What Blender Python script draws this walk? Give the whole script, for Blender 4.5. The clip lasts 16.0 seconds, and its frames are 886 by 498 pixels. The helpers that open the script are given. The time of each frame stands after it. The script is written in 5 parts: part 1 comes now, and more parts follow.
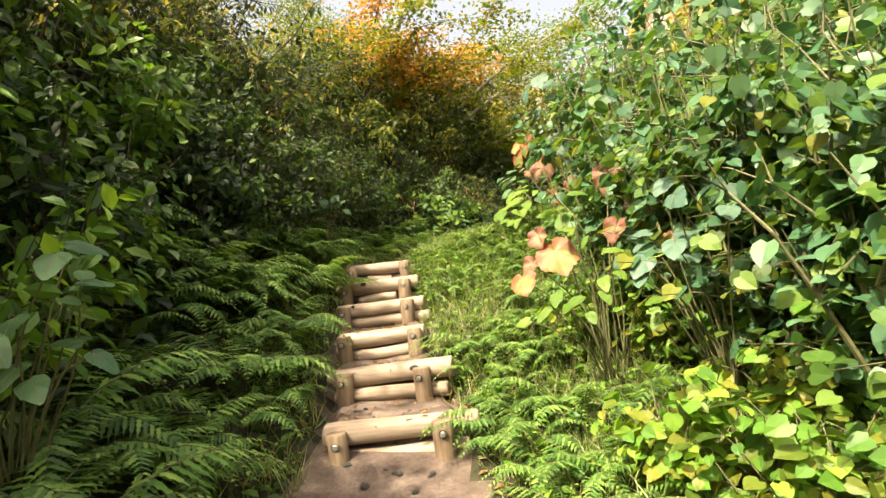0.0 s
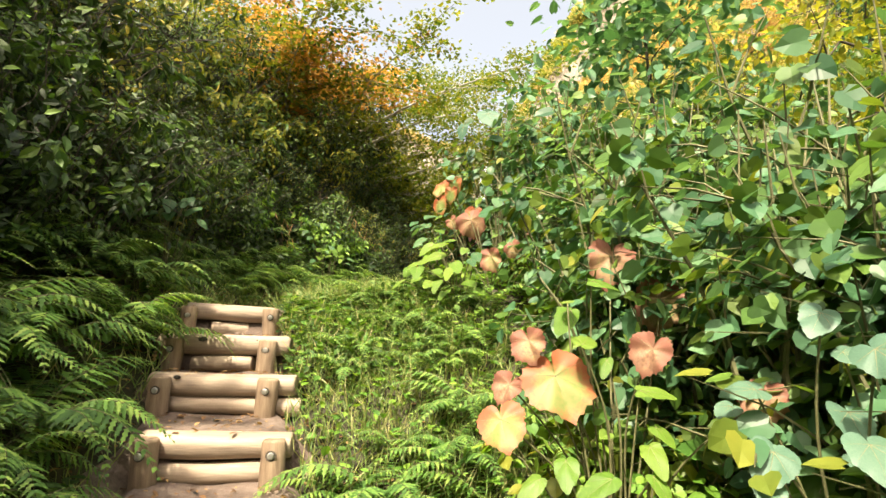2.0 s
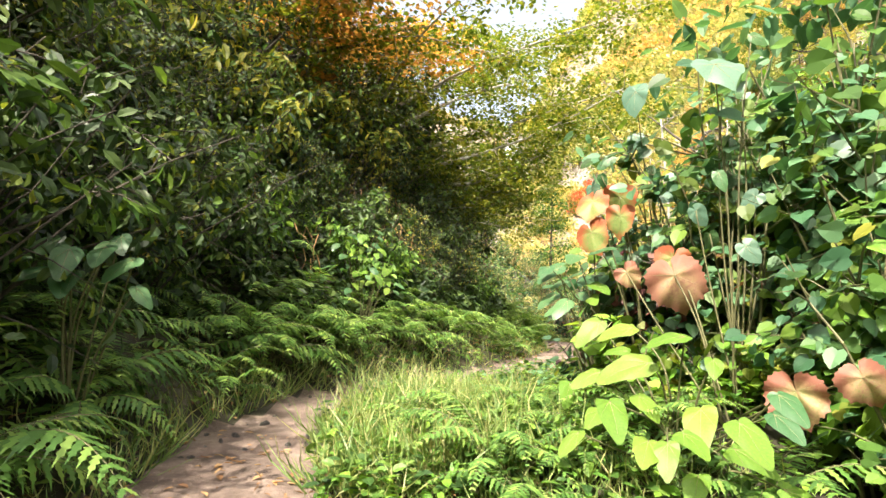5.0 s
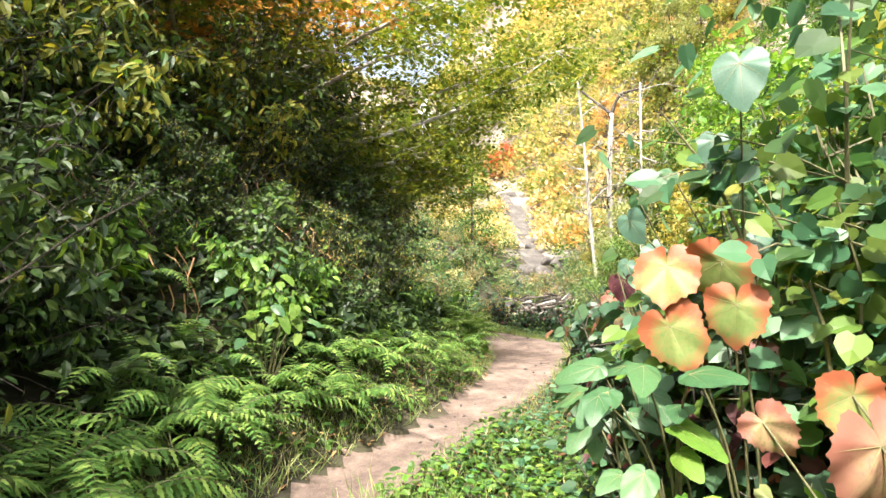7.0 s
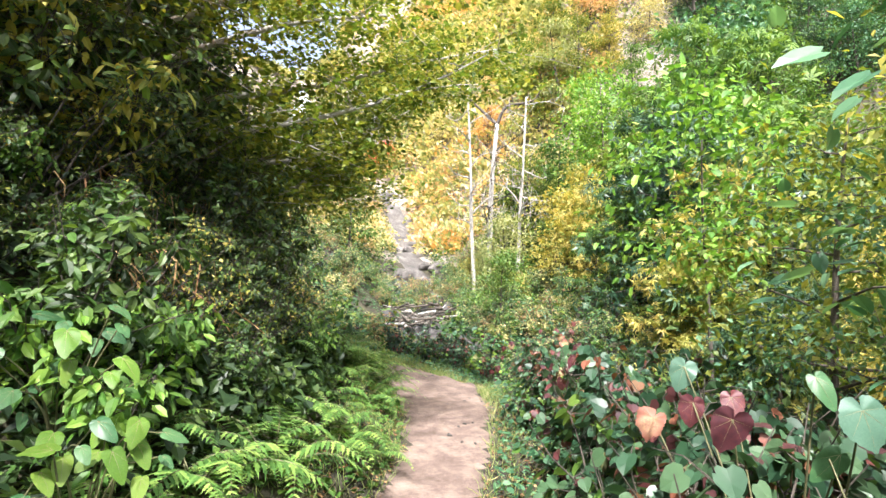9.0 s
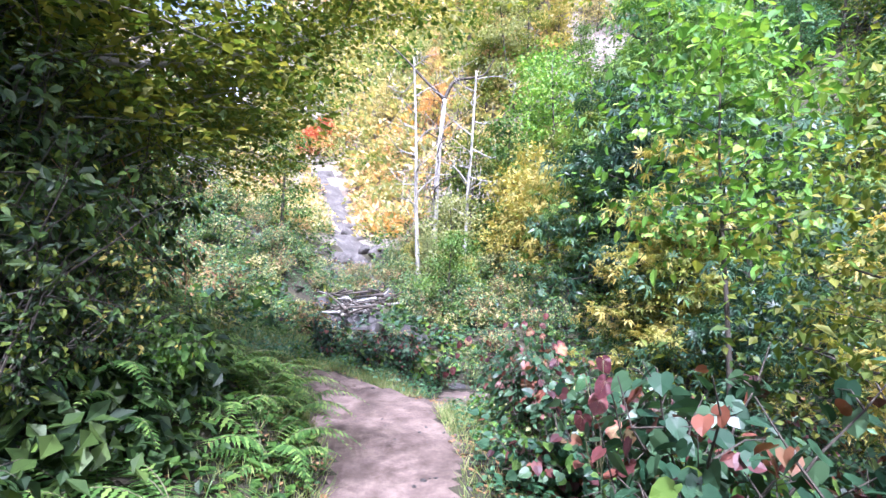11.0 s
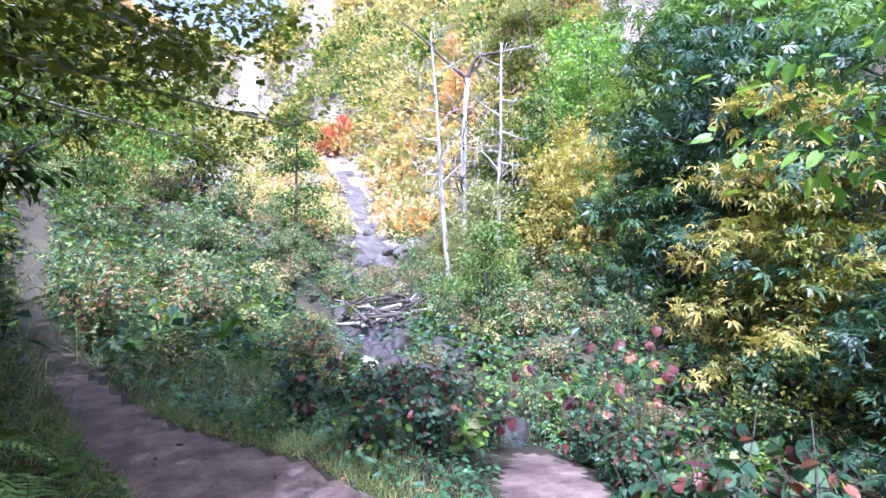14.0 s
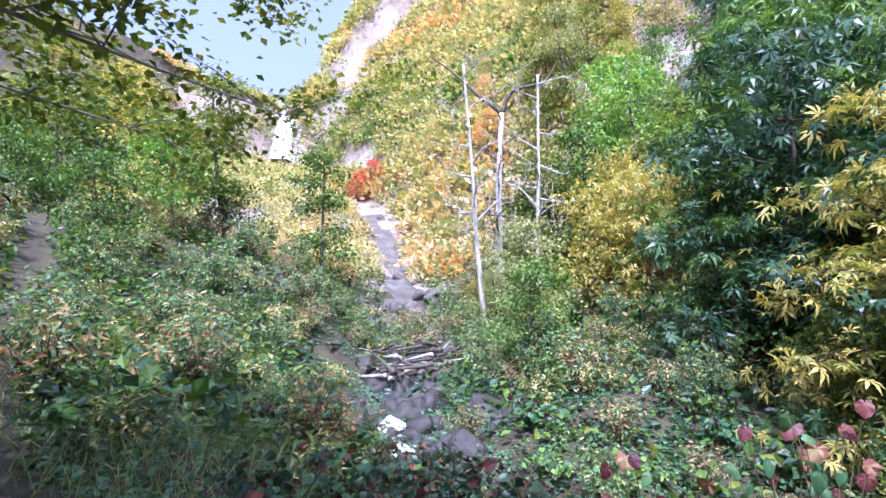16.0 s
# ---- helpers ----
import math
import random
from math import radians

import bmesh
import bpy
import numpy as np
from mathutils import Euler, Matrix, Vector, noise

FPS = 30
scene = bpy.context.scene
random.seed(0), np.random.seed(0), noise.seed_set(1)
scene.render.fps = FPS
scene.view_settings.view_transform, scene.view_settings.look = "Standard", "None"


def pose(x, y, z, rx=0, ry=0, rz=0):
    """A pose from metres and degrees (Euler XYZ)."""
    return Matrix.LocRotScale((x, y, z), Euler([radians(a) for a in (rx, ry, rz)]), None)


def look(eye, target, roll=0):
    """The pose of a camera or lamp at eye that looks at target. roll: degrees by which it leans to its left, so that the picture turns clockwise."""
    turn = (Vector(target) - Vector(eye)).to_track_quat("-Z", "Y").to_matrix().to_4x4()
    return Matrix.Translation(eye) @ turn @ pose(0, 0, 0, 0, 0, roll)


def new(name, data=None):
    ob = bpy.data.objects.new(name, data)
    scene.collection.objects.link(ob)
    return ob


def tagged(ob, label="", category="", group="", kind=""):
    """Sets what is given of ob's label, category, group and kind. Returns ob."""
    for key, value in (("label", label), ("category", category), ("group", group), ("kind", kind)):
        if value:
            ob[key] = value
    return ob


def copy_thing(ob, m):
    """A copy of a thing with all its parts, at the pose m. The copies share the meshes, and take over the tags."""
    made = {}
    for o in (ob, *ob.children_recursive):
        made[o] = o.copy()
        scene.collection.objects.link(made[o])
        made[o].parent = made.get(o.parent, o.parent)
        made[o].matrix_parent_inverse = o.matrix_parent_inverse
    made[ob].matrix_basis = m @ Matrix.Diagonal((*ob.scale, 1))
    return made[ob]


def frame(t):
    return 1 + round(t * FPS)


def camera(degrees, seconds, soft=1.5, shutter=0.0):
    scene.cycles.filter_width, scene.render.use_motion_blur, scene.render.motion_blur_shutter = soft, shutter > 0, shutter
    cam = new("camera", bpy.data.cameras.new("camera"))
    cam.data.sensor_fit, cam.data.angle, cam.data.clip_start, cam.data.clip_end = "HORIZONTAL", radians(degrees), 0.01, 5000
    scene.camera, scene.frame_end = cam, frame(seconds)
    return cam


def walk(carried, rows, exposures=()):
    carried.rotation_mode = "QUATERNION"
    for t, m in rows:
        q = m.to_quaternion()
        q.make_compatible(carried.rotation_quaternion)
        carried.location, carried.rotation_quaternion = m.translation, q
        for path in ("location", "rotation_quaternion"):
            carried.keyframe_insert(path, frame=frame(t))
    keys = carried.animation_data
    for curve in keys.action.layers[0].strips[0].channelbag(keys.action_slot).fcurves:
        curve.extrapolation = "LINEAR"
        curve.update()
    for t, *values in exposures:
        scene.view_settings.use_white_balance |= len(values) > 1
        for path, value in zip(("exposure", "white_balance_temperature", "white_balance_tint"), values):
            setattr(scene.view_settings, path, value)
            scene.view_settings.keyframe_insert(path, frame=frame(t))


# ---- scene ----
cam = camera(79.7, 16.0)

PATH = [
    (0, (0.0, 0.0, 1.5), (-0.26, 1.971, 1.72), -7.6),
    (0.5, (-0.152, 0.43, 1.663), (-0.53, 2.386, 1.836), -1.8),
    (1, (-0.214, 0.747, 1.803), (-0.477, 2.719, 2.01), -0.3),
    (1.5, (-0.283, 1.078, 1.776), (-0.33, 3.055, 2.074), -0.8),
    (2, (-0.412, 1.352, 1.863), (-0.155, 3.308, 2.193), 1.3),
    (2.5, (-0.5, 1.48, 1.94), (0.045, 3.375, 2.272), 6.0),
    (3, (-0.459, 2.059, 2.065), (-0.132, 4.028, 2.197), -2.3),
    (3.5, (-0.642, 2.56, 2.187), (-0.426, 4.541, 2.358), 0.8),
    (4, (-0.719, 3.0, 2.302), (-0.612, 4.988, 2.493), 2.0),
    (4.5, (-0.77, 3.333, 2.513), (-0.694, 5.321, 2.719), 2.2),
    (5, (-0.876, 3.673, 2.713), (-0.677, 5.649, 2.955), 2.1),
    (5.2, (-0.913, 3.776, 2.794), (-0.653, 5.741, 3.056), 2.3),
    (7.3, (-0.835, 5.302, 3.424), (-0.308, 7.229, 3.516), -1.6),
    (7.5, (-0.865, 5.461, 3.48), (-0.326, 7.385, 3.571), -1.8),
    (8, (-0.962, 5.888, 3.59), (-0.313, 7.778, 3.68), 0.5),
    (8.5, (-0.986, 6.09, 3.743), (-0.17, 7.914, 3.833), 1.6),
    (9, (-0.889, 6.595, 3.786), (0.072, 8.346, 3.883), 1.6),
    (9.5, (-0.728, 7.097, 3.76), (0.372, 8.767, 3.82), 2.6),
    (9.7, (-0.637, 7.264, 3.792), (0.521, 8.894, 3.836), 2.8),
    (11.8, (0.6, 9.347, 3.631), (1.728, 10.997, 3.709), 1.2),
    (12, (0.719, 9.538, 3.653), (1.832, 11.198, 3.742), 1.1),
    (12.5, (1.031, 9.983, 3.608), (2.136, 11.648, 3.686), 1.1),
    (13, (1.294, 10.462, 3.591), (2.373, 12.145, 3.655), 0.6),
    (13.5, (1.562, 10.867, 3.614), (2.617, 12.565, 3.669), 0.0),
    (14, (1.84, 11.24, 3.615), (2.902, 12.934, 3.664), -0.8),
    (14.5, (2.05, 11.698, 3.662), (3.118, 13.388, 3.713), -1.1),
    (15, (2.291, 12.148, 3.649), (3.323, 13.859, 3.727), -1.6),
    (15.5, (2.537, 12.644, 3.551), (3.522, 14.378, 3.694), -1.6),
    (16, (2.776, 13.05, 3.508), (3.733, 14.792, 3.735), -0.9),
]
walk(cam, [(t, look(eye, target, roll)) for t, eye, target, roll in PATH],
     [(0, 1.5, 7900, 6), (1, 1.6, 7800, 6), (2.5, 1.4, 7500, 6), (4, 1.5, 7200, 7), (5.2, 1.75, 6800, 9), (7.5, 1.75, 6300, 12), (9.5, 1.65, 5700, 16), (12, 1.7, 4750, 33), (14, 1.6, 4750, 33), (16, 1.3, 4850, 32)])

# ---- world, sun, exposure ----
SUN_FROM = Vector((-0.31, -0.49, 0.815)).normalized()
world = bpy.data.worlds.new("sky")
scene.world = world
world.use_nodes = True
wn = world.node_tree.nodes
sky = wn.new("ShaderNodeTexSky")
sky.sky_type = "NISHITA"
sky.sun_disc = False
sky.sun_elevation = math.asin(SUN_FROM.z)
sky.sun_rotation = math.atan2(SUN_FROM.x, SUN_FROM.y)
sky.air_density, sky.dust_density, sky.ozone_density = 0.7, 8.0, 1.0
wn["Background"].inputs["Strength"].default_value = 0.15
veil = wn.new("ShaderNodeMixRGB")  # thin bright cloud over the whole sky
veil.blend_type = "ADD"
veil.inputs["Fac"].default_value = 1.0
veil.inputs["Color2"].default_value = (1.05, 1.0, 0.9, 1)
world.node_tree.links.new(sky.outputs[0], veil.inputs["Color1"])
world.node_tree.links.new(veil.outputs[0], wn["Background"].inputs["Color"])
lamp = bpy.data.lights.new("sun", "SUN")
lamp.energy, lamp.angle, lamp.color = 5.0, radians(1.2), (1.0, 0.93, 0.82)
sun = new("sun", lamp)
sun.matrix_world = look(SUN_FROM * 60, (0, 0, 0))


# ---- materials ----
def nodes_of(name):
    m = bpy.data.materials.new(name)
    m.use_nodes = True
    return m, m.node_tree.nodes, m.node_tree.links, m.node_tree.nodes["Principled BSDF"]


def ramp_node(n, stops):
    r = n.new("ShaderNodeValToRGB")
    while len(r.color_ramp.elements) < len(stops):
        r.color_ramp.elements.new(0.5)
    for e, (p, c) in zip(r.color_ramp.elements, stops):
        e.position, e.color = p, (*c, 1)
    return r


def noise_node(n, l, scale, detail=4.0, rough=0.55, coords="Object"):
    tc, t = n.new("ShaderNodeTexCoord"), n.new("ShaderNodeTexNoise")
    t.inputs["Scale"].default_value, t.inputs["Detail"].default_value, t.inputs["Roughness"].default_value = scale, detail, rough
    l.new(tc.outputs[coords], t.inputs["Vector"])
    return t


def leaf_material(name, stops, glow=0.35, rough=0.5, spread=0.12, grain=9.0, blotch=0.35, rim=None):
    """Foliage: each leaf its own tint along the stops, blotched, with light passing through."""
    m, n, l, p = nodes_of(name)
    geo, info, mixn = n.new("ShaderNodeNewGeometry"), n.new("ShaderNodeObjectInfo"), n.new("ShaderNodeMath")
    mixn.operation = "MULTIPLY_ADD"
    mixn.inputs[1].default_value = 1.07 - blotch
    l.new(geo.outputs["Random Per Island"], mixn.inputs[0])
    blot = noise_node(n, l, grain, 4.0, 0.65)
    add = n.new("ShaderNodeMath")
    add.operation = "MULTIPLY_ADD"
    add.inputs[1].default_value = blotch
    l.new(blot.outputs["Fac"], add.inputs[0])
    sub = n.new("ShaderNodeMath")
    sub.operation = "MULTIPLY_ADD"
    sub.inputs[1].default_value = 2 * spread
    sub.inputs[2].default_value = -spread
    l.new(info.outputs["Random"], sub.inputs[0])
    l.new(sub.outputs[0], add.inputs[2])
    l.new(add.outputs[0], mixn.inputs[2])
    r = ramp_node(n, stops)
    l.new(mixn.outputs[0], r.inputs["Fac"])
    tint = r.outputs["Color"]
    if rim:  # the leaf turns from its margin inwards, unevenly
        tc, far, edge_mix = n.new("ShaderNodeTexCoord"), n.new("ShaderNodeVectorMath"), n.new("ShaderNodeMixRGB")
        far.operation = "DISTANCE"
        far.inputs[1].default_value = (0.34, 0, 0)
        l.new(tc.outputs["Object"], far.inputs[0])
        worn, span = n.new("ShaderNodeMath"), n.new("ShaderNodeMapRange")
        worn.operation = "MULTIPLY_ADD"
        worn.inputs[1].default_value = 0.55
        l.new(blot.outputs["Fac"], worn.inputs[0])
        l.new(far.outputs["Value"], worn.inputs[2])
        span.inputs["From Min"].default_value, span.inputs["From Max"].default_value = 0.62, 0.92
        l.new(worn.outputs[0], span.inputs["Value"])
        l.new(span.outputs["Result"], edge_mix.inputs["Fac"])
        l.new(tint, edge_mix.inputs["Color1"])
        edge_mix.inputs["Color2"].default_value = (*rim, 1)
        tint = edge_mix.outputs["Color"]
    l.new(tint, p.inputs["Base Color"])
    p.inputs["Roughness"].default_value = rough
    p.inputs["Specular IOR Level"].default_value = 0.35
    tr, mx = n.new("ShaderNodeBsdfTranslucent"), n.new("ShaderNodeMixShader")
    bright = n.new("ShaderNodeMixRGB")
    bright.blend_type = "MULTIPLY"
    bright.inputs["Fac"].default_value = 1.0
    bright.inputs["Color2"].default_value = (1.5, 1.45, 0.7, 1)
    l.new(tint, bright.inputs["Color1"])
    l.new(bright.outputs["Color"], tr.inputs["Color"])
    mx.inputs["Fac"].default_value = glow
    l.new(p.outputs[0], mx.inputs[1])
    l.new(tr.outputs[0], mx.inputs[2])
    l.new(mx.outputs[0], n["Material Output"].inputs["Surface"])
    return m


def solid_material(name, stops, scale, rough=0.85, bump=0.3, bump_scale=30.0, stretch=None, distance=0.02):
    m, n, l, p = nodes_of(name)
    big, fine = noise_node(n, l, scale, 6.0, 0.65), noise_node(n, l, bump_scale, 8.0, 0.7)
    if stretch:
        for t in (big, fine):
            mp = n.new("ShaderNodeMapping")
            mp.inputs["Scale"].default_value = stretch
            l.new(t.inputs["Vector"].links[0].from_socket, mp.inputs["Vector"])
            l.new(mp.outputs[0], t.inputs["Vector"])
    mix = n.new("ShaderNodeMath")
    mix.operation = "MULTIPLY_ADD"
    mix.inputs[1].default_value, mix.inputs[2].default_value = 0.4, -0.2
    l.new(fine.outputs["Fac"], mix.inputs[0])
    add = n.new("ShaderNodeMath")
    l.new(mix.outputs[0], add.inputs[0])
    l.new(big.outputs["Fac"], add.inputs[1])
    r = ramp_node(n, stops)
    l.new(add.outputs[0], r.inputs["Fac"])
    l.new(r.outputs["Color"], p.inputs["Base Color"])
    b = n.new("ShaderNodeBump")
    b.inputs["Strength"].default_value, b.inputs["Distance"].default_value = bump, distance
    l.new(fine.outputs["Fac"], b.inputs["Height"])
    l.new(b.outputs[0], p.inputs["Normal"])
    p.inputs["Roughness"].default_value = rough
    return m


# green leaf with the shade under the left overhang put into its colour
SHADE_DARK = leaf_material("leaf_shade_dark", [(0.15, (0.010, 0.024, 0.008)), (0.5, (0.026, 0.055, 0.012)), (0.9, (0.07, 0.11, 0.022))], 0.2)
GREEN = leaf_material("leaf_green", [(0.15, (0.025, 0.06, 0.016)), (0.5, (0.06, 0.13, 0.022)), (0.9, (0.13, 0.21, 0.035))])
LUSH = leaf_material("leaf_lush", [(0.15, (0.05, 0.13, 0.02)), (0.5, (0.11, 0.24, 0.03)), (0.9, (0.22, 0.35, 0.05))])
BLUISH = leaf_material("leaf_bluish", [(0.15, (0.03, 0.085, 0.04)), (0.5, (0.06, 0.15, 0.07)), (0.9, (0.13, 0.24, 0.12))], rough=0.42)
# darker copy of BLUISH: valley-side shade put into the leaf colour
SHADY = leaf_material("leaf_shade_darkened", [(0.15, (0.013, 0.038, 0.019)), (0.5, (0.028, 0.070, 0.033)), (0.9, (0.065, 0.12, 0.055))], 0.25, 0.42)
OLIVE = leaf_material("leaf_olive", [(0.1, (0.04, 0.08, 0.016)), (0.5, (0.10, 0.15, 0.022)), (0.95, (0.23, 0.23, 0.035))], 0.4)
YELLOW = leaf_material("leaf_yellow", [(0.1, (0.13, 0.17, 0.035)), (0.5, (0.29, 0.27, 0.06)), (0.95, (0.46, 0.36, 0.10))], 0.4)
ORANGE = leaf_material("leaf_orange", [(0.1, (0.27, 0.17, 0.045)), (0.5, (0.50, 0.26, 0.08)), (0.95, (0.58, 0.37, 0.14))], 0.4)
RED = leaf_material("leaf_red", [(0.1, (0.22, 0.05, 0.03)), (0.5, (0.50, 0.08, 0.045)), (0.95, (0.50, 0.20, 0.05))], 0.35)
WINE = leaf_material("leaf_wine", [(0.15, (0.035, 0.016, 0.018)), (0.5, (0.10, 0.032, 0.032)), (0.8, (0.18, 0.068, 0.038)), (0.95, (0.06, 0.085, 0.035))], 0.25)
RUST = leaf_material("leaf_rust", [(0.15, (0.30, 0.13, 0.06)), (0.5, (0.45, 0.22, 0.10)), (0.9, (0.48, 0.32, 0.12))], 0.3, 0.7)
# haze paled into the far-slope leaf colours; GOLDEN and SAGE also colour near scrub
GOLDEN = leaf_material("leaf_golden", [(0.1, (0.24, 0.24, 0.10)), (0.5, (0.42, 0.37, 0.17)), (0.95, (0.56, 0.46, 0.24))], 0.4)
PEACH = leaf_material("leaf_peach_hazed", [(0.1, (0.36, 0.24, 0.12)), (0.5, (0.52, 0.33, 0.18)), (0.95, (0.60, 0.44, 0.26))], 0.4)
SAGE = leaf_material("leaf_sage", [(0.1, (0.12, 0.16, 0.06)), (0.5, (0.22, 0.25, 0.10)), (0.95, (0.34, 0.34, 0.15))], 0.4)
SUNNY = leaf_material("leaf_sunny", [(0.1, (0.10, 0.13, 0.02)), (0.5, (0.22, 0.23, 0.03)), (0.95, (0.38, 0.33, 0.06))], 0.5)
FERN = leaf_material("fern_green", [(0.1, (0.05, 0.115, 0.026)), (0.5, (0.105, 0.215, 0.045)), (0.95, (0.22, 0.32, 0.075))], 0.35, 0.45, 0.2)
DRY = leaf_material("dry_leaf", [(0.1, (0.10, 0.05, 0.025)), (0.5, (0.24, 0.13, 0.06)), (0.9, (0.38, 0.25, 0.12))], 0.2, 0.8)
GRASS = leaf_material("grass_blade", [(0.05, (0.06, 0.12, 0.03)), (0.5, (0.14, 0.215, 0.06)), (0.8, (0.26, 0.28, 0.10)), (0.97, (0.42, 0.36, 0.20))], 0.3)
BARK = solid_material("dark_bark", [(0.25, (0.02, 0.016, 0.012)), (0.55, (0.06, 0.05, 0.038)), (0.8, (0.14, 0.12, 0.09))], 7.0, 0.9, 0.7, 40.0, (1, 1, 0.2))
PALE = solid_material("pale_bark", [(0.25, (0.12, 0.11, 0.095)), (0.5, (0.29, 0.275, 0.245)), (0.8, (0.48, 0.46, 0.42))], 6.0, 0.8, 0.5, 30.0, (1, 1, 0.3))
STEM = solid_material("green_stem", [(0.25, (0.05, 0.048, 0.02)), (0.55, (0.10, 0.098, 0.04)), (0.8, (0.18, 0.155, 0.085))], 12.0, 0.7, 0.2, 60.0)
DIRT = solid_material("trodden_dirt", [(0.28, (0.06, 0.041, 0.031)), (0.5, (0.14, 0.10, 0.08)), (0.72, (0.25, 0.19, 0.155))], 3.5, 0.95, 1.0, 38.0)
SOIL = solid_material("forest_soil", [(0.2, (0.012, 0.010, 0.006)), (0.5, (0.032, 0.028, 0.014)), (0.75, (0.06, 0.058, 0.022))], 1.6, 0.95, 0.8, 18.0)
LOG = solid_material("weathered_log", [(0.25, (0.10, 0.072, 0.052)), (0.5, (0.27, 0.205, 0.15)), (0.75, (0.41, 0.33, 0.255))], 4.0, 0.75, 0.5, 26.0, (0.25, 3, 3), 0.006)
POST = solid_material("damp_post", [(0.25, (0.07, 0.045, 0.028)), (0.5, (0.19, 0.13, 0.085)), (0.75, (0.32, 0.24, 0.16))], 5.0, 0.8, 0.6, 30.0, (3, 3, 0.3), 0.006)
STEEL = solid_material("bolt_steel", [(0.3, (0.30, 0.29, 0.27)), (0.7, (0.55, 0.54, 0.50))], 30.0, 0.35, 0.1, 90.0)
STEEL.node_tree.nodes["Principled BSDF"].inputs["Metallic"].default_value = 0.8
ROCK = solid_material("grey_rock", [(0.25, (0.028, 0.026, 0.022)), (0.5, (0.068, 0.062, 0.055)), (0.75, (0.16, 0.15, 0.138))], 1.2, 0.8, 0.8, 9.0, None, 0.08)
# wet stone, darkened further with the shade over the stream bed
WETROCK = solid_material("wet_shaded_rock", [(0.2, (0.010, 0.009, 0.008)), (0.5, (0.024, 0.022, 0.020)), (0.8, (0.07, 0.064, 0.058))], 2.5, 0.6, 0.6, 14.0, None, 0.05)
CLIFF = solid_material("cliff_rock", [(0.25, (0.10, 0.085, 0.06)), (0.42, (0.17, 0.14, 0.105)), (0.58, (0.25, 0.22, 0.185)), (0.78, (0.34, 0.315, 0.285))], 0.16, 0.95, 1.0, 1.4, (1, 1, 0.55), 0.6)
FOAM, fn, fl, fp = nodes_of("white_water")
fp.inputs["Roughness"].default_value = 0.3
streak = noise_node(fn, fl, 2.2, 6.0, 0.6)
smap = fn.new("ShaderNodeMapping")
smap.inputs["Scale"].default_value = (3.0, 3.0, 0.35)
fl.new(streak.inputs["Vector"].links[0].from_socket, smap.inputs["Vector"])
fl.new(smap.outputs[0], streak.inputs["Vector"])
framp = ramp_node(fn, [(0.38, (0.16, 0.22, 0.28)), (0.52, (0.60, 0.68, 0.74)), (0.66, (0.88, 0.90, 0.92))])
fl.new(streak.outputs["Fac"], framp.inputs["Fac"])
fl.new(framp.outputs["Color"], fp.inputs["Base Color"])
WATER, an, al, ap = nodes_of("stream_water")
ap.inputs["Base Color"].default_value, ap.inputs["Roughness"].default_value = (0.035, 0.045, 0.05, 1), 0.08
rip = noise_node(an, al, 9.0, 4.0)
rb = an.new("ShaderNodeBump")
rb.inputs["Strength"].default_value, rb.inputs["Distance"].default_value = 0.5, 0.05
al.new(rip.outputs["Fac"], rb.inputs["Height"])
al.new(rb.outputs[0], ap.inputs["Normal"])
afm = noise_node(an, al, 4.0, 5.0, 0.6)
aramp = ramp_node(an, [(0.58, (0.03, 0.038, 0.042)), (0.72, (0.55, 0.60, 0.62))])
al.new(afm.outputs["Fac"], aramp.inputs["Fac"])
al.new(aramp.outputs["Color"], ap.inputs["Base Color"])


# ---- plan: trail, stream, heights ----
# x, y, height, half width of the trodden trail
TRAIL = [(0.3, -9, -1.1, 0.5), (0.1, -3, -0.35, 0.5), (-0.1, 0, 0.14, 0.48), (-0.5, 1.6, 0.46, 0.46), (-0.76, 2.7, 0.70, 0.45),
         (-1.0, 3.5, 1.0, 0.4), (-1.25, 4.5, 1.5, 0.36), (-1.45, 5.6, 2.0, 0.34), (-1.5, 6.6, 2.06, 0.3), (-1.2, 7.6, 2.09, 0.3),
         (-0.45, 8.5, 2.11, 0.3), (0.6, 9.6, 2.13, 0.34), (1.5, 10.8, 2.15, 0.38), (2.2, 12.0, 2.17, 0.5), (2.7, 13.4, 2.2, 0.68),
         (2.5, 14.9, 2.2, 0.55), (2.0, 16.3, 2.2, 0.38), (1.6, 18.2, 2.22, 0.24), (1.2, 20.5, 2.3, 0.18), (0.5, 24, 2.7, 0.12),
         (0.2, 29, 3.4, 0.2), (-0.8, 36, 4.4, 0.2), (-3, 50, 6, 0.2), (-8, 110, 9, 0.2)]
SPUR = [(2.9, 13.4, 2.2, 0.4), (4.3, 13.75, 1.92, 0.42), (5.2, 14.9, 1.72, 0.38), (5.7, 15.6, 1.5, 0.2)]
STREAM = [(14, -8, -4.2, 0), (13, 4, -2.6, 0), (10.4, 13, -0.7, 0), (7.4, 19.0, 0.35, 0), (6.8, 21.8, 0.66, 0), (7.9, 24.7, 0.78, 0), (9.0, 27.6, 1.05, 0), (11.4, 30.5, 1.3, 0),
          (14.1, 37.5, 2.6, 0), (17.5, 46, 6.0, 0), (20, 54, 10.2, 0), (21.2, 66, 15.2, 0), (20, 80, 19.8, 0), (19.3, 91, 23.5, 0), (19.8, 93.2, 35.5, 0), (24, 130, 44, 0)]


